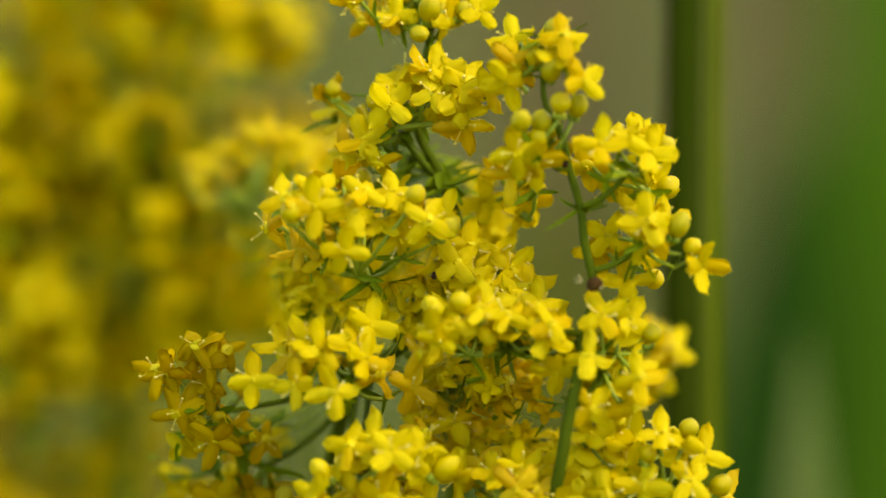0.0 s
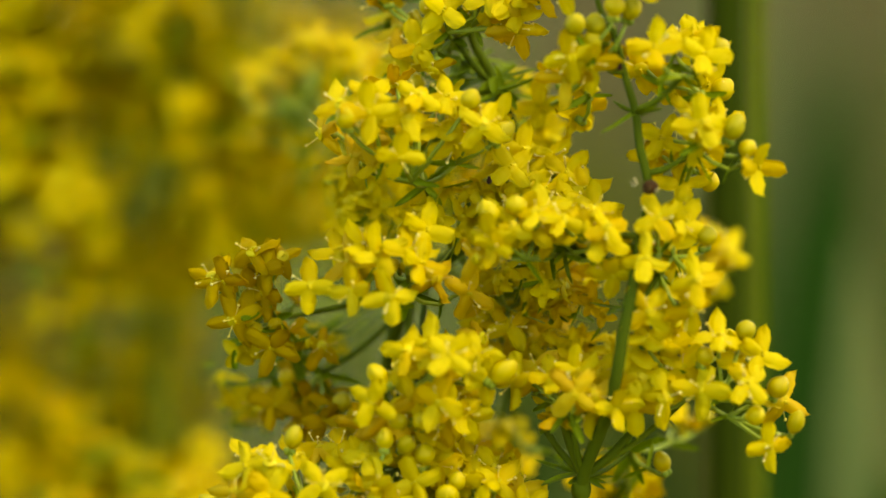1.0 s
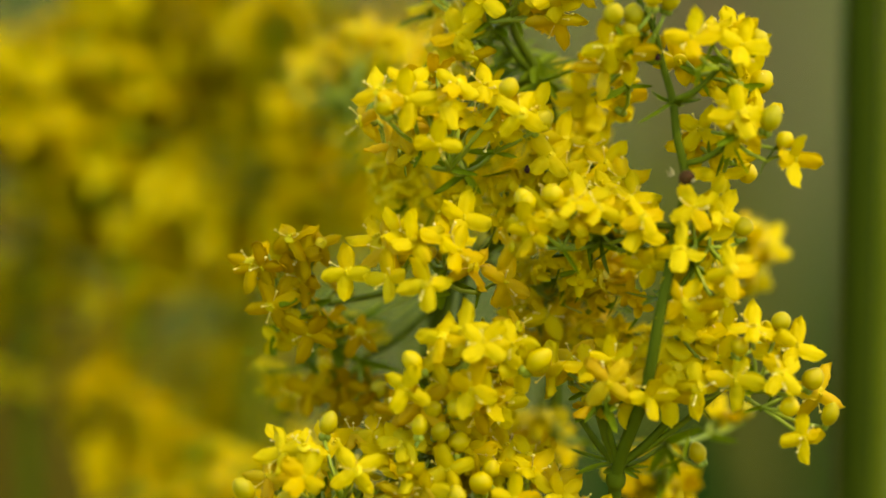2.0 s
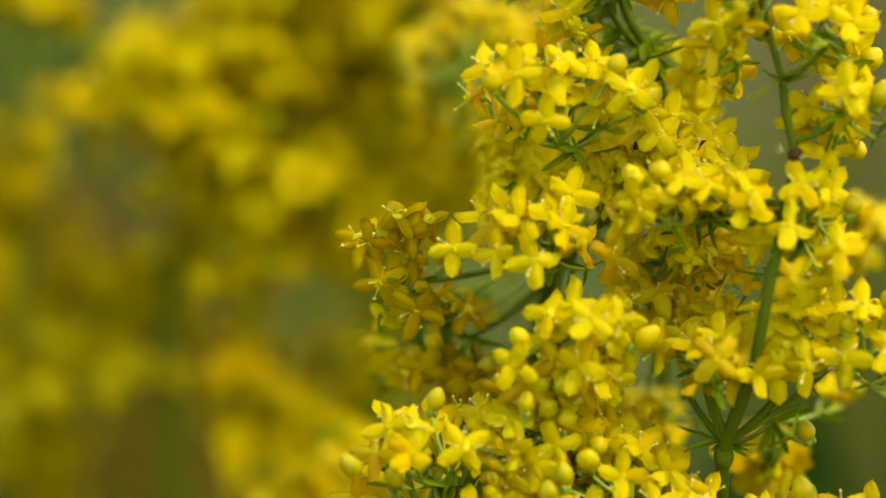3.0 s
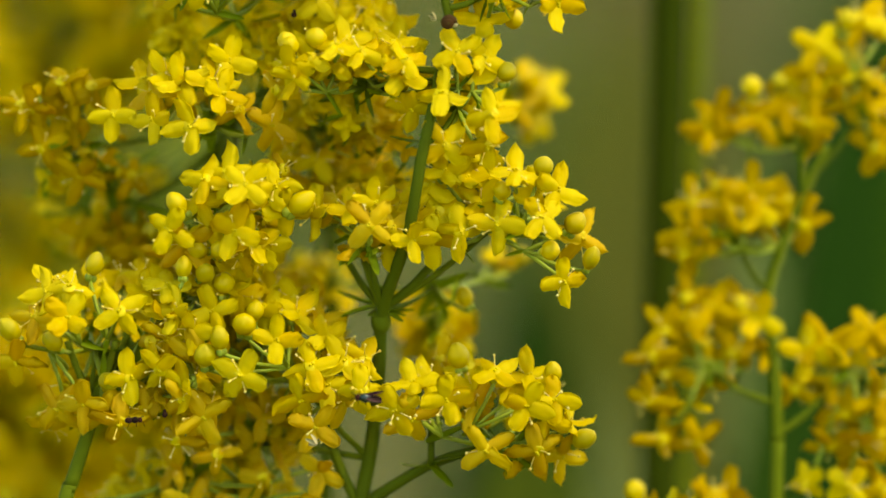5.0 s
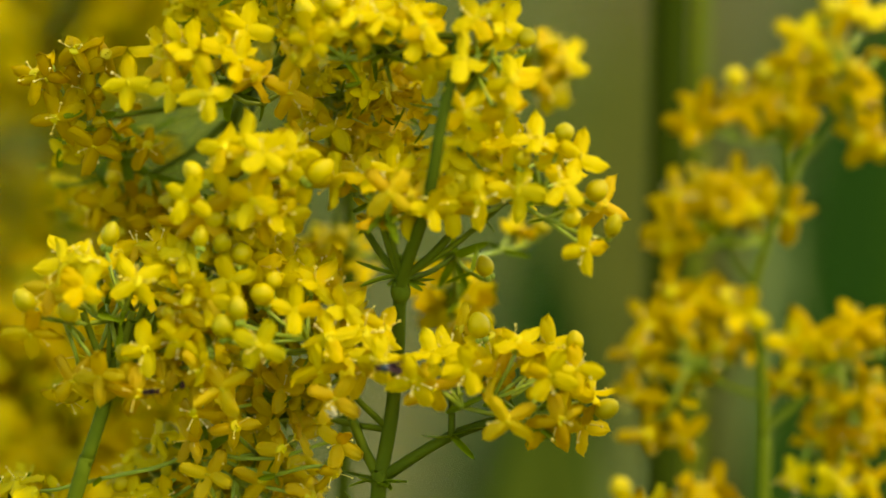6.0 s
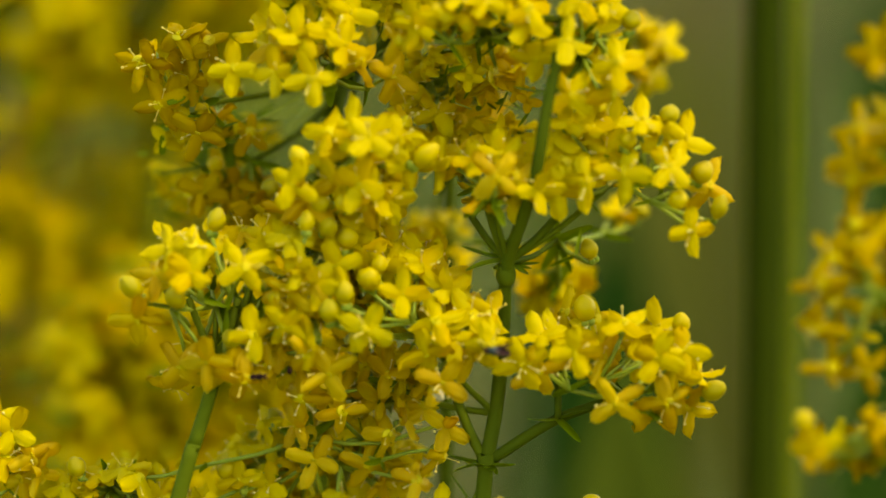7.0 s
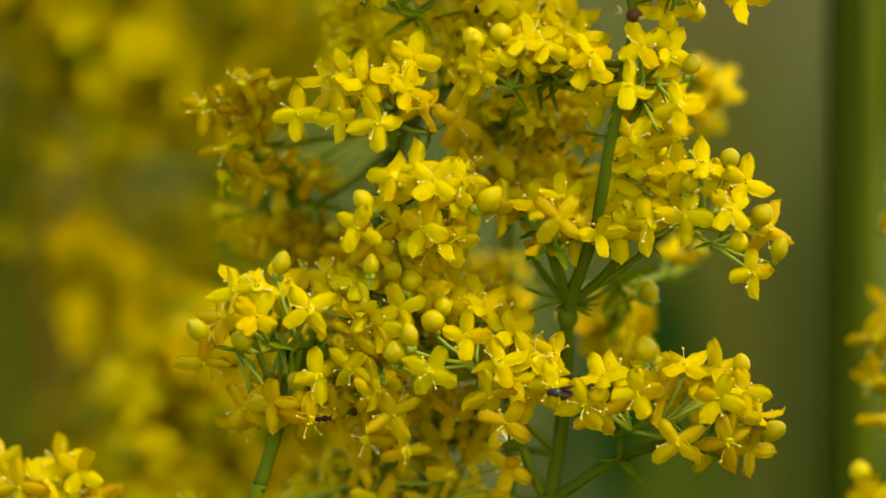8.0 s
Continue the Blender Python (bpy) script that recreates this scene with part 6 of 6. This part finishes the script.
spray(left, (-14.8, 1.0, -9.6), (-24.0, 3.0, -11.0),
      [(-24.05, 2, -7.86, 'f', 40, 0, 0.6), (-25.99, 3, -7.12, 'f', 20, -0.2, 0.7), (-22.38, 2, -7.51, 'f', 60, 0.1, 0.4), (-21.57, 2.5, -8.71, 'o', 110, 0.4, 0.1), (-25.08, 1.5, -8.14, 'o', 95, 0, -0.3), (-23.35, 3, -7.19, 'f', 10, 0, 0.9), (-21.22, 2.5, -9.48, 'o'), (-26.86, 3, -7.83, 'f'), (-22.65, 2, -8.79, 'f'), (-24.78, 2, -9.13, 'o'), (-22.04, 2.5, -9.83, 'o', 100, 0, -0.4), (-23.81, 2.6, -9.63, 'f')],
      (-25.0, 4.0, -9.0), (2.4, 1.0), 6)
fresh_leaf = broad_blade("long fresh green grass leaf behind", FRESH, 50.6, 330, -13.6, 12.0, 60, 20, -8)
broad_blade("long deep green leaf shape behind", DEEP, 39.0, 330, -36.7, 17.0, 34, 14, 10)
broad_blade("dry straw-coloured grass leaf behind", TAN, 45.6, 430, -6.6, 14.6, 60, 30, -10)
# Added dark blade that stands in for a distant shadow beside the main stem.
broad_blade("long deep green leaf shape behind", DEEP, 7.8, 250, -34.0, 15.2, 9, -20, 10)
broad_blade("long pale green grass leaf behind", PALE, 20.0, 85, -4.3, 4.9, 6, 5, -4)
broad_blade("long pale green grass leaf behind", PALE, 39.0, 400, -23.2, 11.6, 60, 40, -30)
broad_blade("half-dry olive grass leaf behind", SEDGE, 22.6, 400, -40.0, 12.8, 22, 26, -18)
broad_blade("long olive green grass leaf behind", OLIVE, 15.9, 380, -30.0, 14.8, 18, -30, 20)
broad_blade("long olive green grass leaf behind", OLIVE, 4.1, 330, -54.6, 10.9, 6, 20, 10)
broad_blade("long olive green grass leaf behind", OLIVE, -23.9, 330, -3.7, 9.8, 40, -20, 8)
broad_blade("long deep green leaf shape behind", DEEP, -57.1, 330, -9.9, 12.6, 15, 30, -14)
broad_blade("dry straw-coloured grass leaf behind", STRAW, -46.5, 300, -19.0, 12.4, 10, -14, 8)
broad_blade("long olive green grass leaf behind", OLIVE, -18.3, 150, -14.8, 7.3, 6, 8, -4)
broad_blade("long deep green leaf shape behind", DEEP, 20.8, 75, -14.9, 7.3, 5, -5, 3)
broad_blade("long pale green grass leaf behind", PALE, 11.5, 230, -38.9, 16.4, 4, -10, 6)
broad_blade("half-dry olive grass leaf behind", SEDGE, 15.0, 330, -30.0, 11.0, 22, 12, -6)
broad_blade("half-dry olive grass leaf behind", SEDGE, 24.4, 360, -30.0, 12.0, 19, -14, 8)
broad_blade("dry straw-coloured grass leaf behind", TAN, 35.0, 400, -15.0, 12.0, 60, 18, -8)
broad_blade("dry straw-coloured grass leaf behind", TAN, 53.0, 420, -9.0, 12.0, 40, 30, -10)
broad_blade("broad pale green leaf far behind", PALE, 66.0, 900, -72.0, 24.0, 40, 60, 10)
broad_blade("dry ochre-brown grass leaf behind", OCHRE, -32.2, 220, -21.0, 13.0, 16, -10, 6)
broad_blade("dry ochre-brown grass leaf behind", OCHRE, -43.3, 260, -29.5, 15.0, 18, 12, -8)
broad_blade("dry ochre-brown grass leaf behind", OCHRE, -25.6, 200, -17.8, 10.0, 12, 8, -5)
broad_blade("dry ochre-brown grass leaf behind", OCHRE, -52.6, 280, -27.0, 14.0, 20, -16, 6)
broad_blade("dry straw-coloured grass leaf behind", TAN, 24.4, 480, -14.8, 15.5, 50, 14, -8)
broad_blade("dry straw-coloured grass leaf behind", TAN, 35.5, 490, -15.6, 15.5, 50, -12, 10)
broad_blade("pale grey-green grass leaf tip behind", PALE, -22.9, 100, -7.8, 5.5, 7, 6, -4)
broad_blade("long olive green grass leaf behind", OLIVE, 7.0, 70, -16.0, 11.0, 4.5, -6, 3)
# Shorter dark blade, added for the same distant shadow patch.
broad_blade("long deep green leaf shape behind", DEEP, 7.5, 90, -10.0, 9.0, 3.5, 8, -3)

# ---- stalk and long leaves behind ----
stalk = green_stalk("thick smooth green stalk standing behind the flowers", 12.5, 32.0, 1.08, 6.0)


# ---- what sways in the wind ----
def sway(thing, rows):
    """Leans a plant about its foot, so that its head moves by dx mm, and lifts it by dz mm."""
    foot = Vector(thing["base_mm"]) * MM
    walk(thing, [(t, pose(foot.x, foot.y, foot.z + dz * MM, 0, math.degrees(math.atan2(dx, -GROUND)), 0)) for t, dx, dz in rows])


def motions():
    far_rows = [(0, -2.99, 0.21), (0.5, -3.30, 0.09), (1, -4.47, 1.25), (1.2, -1.85, 0.98), (2.3, -1.29, 0.32), (2.5, -0.11, 0.01), (3, 0.25, 0.19), (3.5, 0.54, 0.37), (4, -0.65, 0.63), (4.5, -0.62, 0.56), (4.7, -1.49, 0.41), (7, -2.20, 1.11), (7.5, -0.97, 1.07), (8, -0.82, 0.80)]
    mid_rows = [(0, -2.20, 0.23), (0.5, -2.42, 0.11), (1, -3.27, 0.95), (1.2, -1.42, 0.77), (2.3, -0.92, 0.23), (2.5, -0.11, 0.01), (3, 0.18, 0.13), (3.5, 0.41, 0.27), (4, -0.35, 0.45), (4.5, -0.23, 0.38), (4.7, -0.79, 0.28), (7, -1.43, 0.67), (7.5, -0.60, 0.65), (8, -0.51, 0.49)]
    for plant in (meadow_a, meadow_b):
        sway(plant, far_rows)
    for plant in (meadow_c, meadow_e, meadow_g):
        sway(plant, mid_rows)
    sway(meadow_f, [(0, -2.6, 0), (0.5, -2.9, 0), (1, -3.8, 0.6), (1.2, -1.6, 0.4), (2.3, -0.9, 0.1), (2.6, 0, 0), (8, 0, 0)])
    sway(fresh_leaf, [(0, 0, 0), (0.5, 2, 0), (1, 8, 0), (2.3, 6, 0), (4, 3, 0), (8, 3, 0)])
    sway(stalk, [(0, -3.58, 0.00), (0.2, -1.90, 0.00), (0.5, -0.20, 0.00), (0.7, 0.48, 0.00), (1, -4.00, 0.00), (1.2, -0.94, 0.00), (4, 0.99, 0.00), (4.5, 1.48, 0.00), (4.7, 0.61, 0.00), (5.8, 1.71, 0.00), (6, 0.00, 0.00), (6.5, 2.15, 0.00), (7, 0.26, 0.00), (7.5, 1.46, 0.00), (8, 1.50, 0.00)])
    sway(right, [(0, 6.00, 1.59), (1.2, 6.00, 1.59), (2.6, 4.20, 1.59), (3.9, 3.5, 1.3), (4.2, 2.4, 1.5), (4.5, 2.44, 1.72), (4.7, 1.69, 1.54), (5.8, 1.74, 0.23), (6, 0.00, 0.00), (6.5, 2.72, 1.55), (7, 3.1, 2.0), (7.5, 3.3, 1.9), (8, 2.9, 1.55)])


motions()
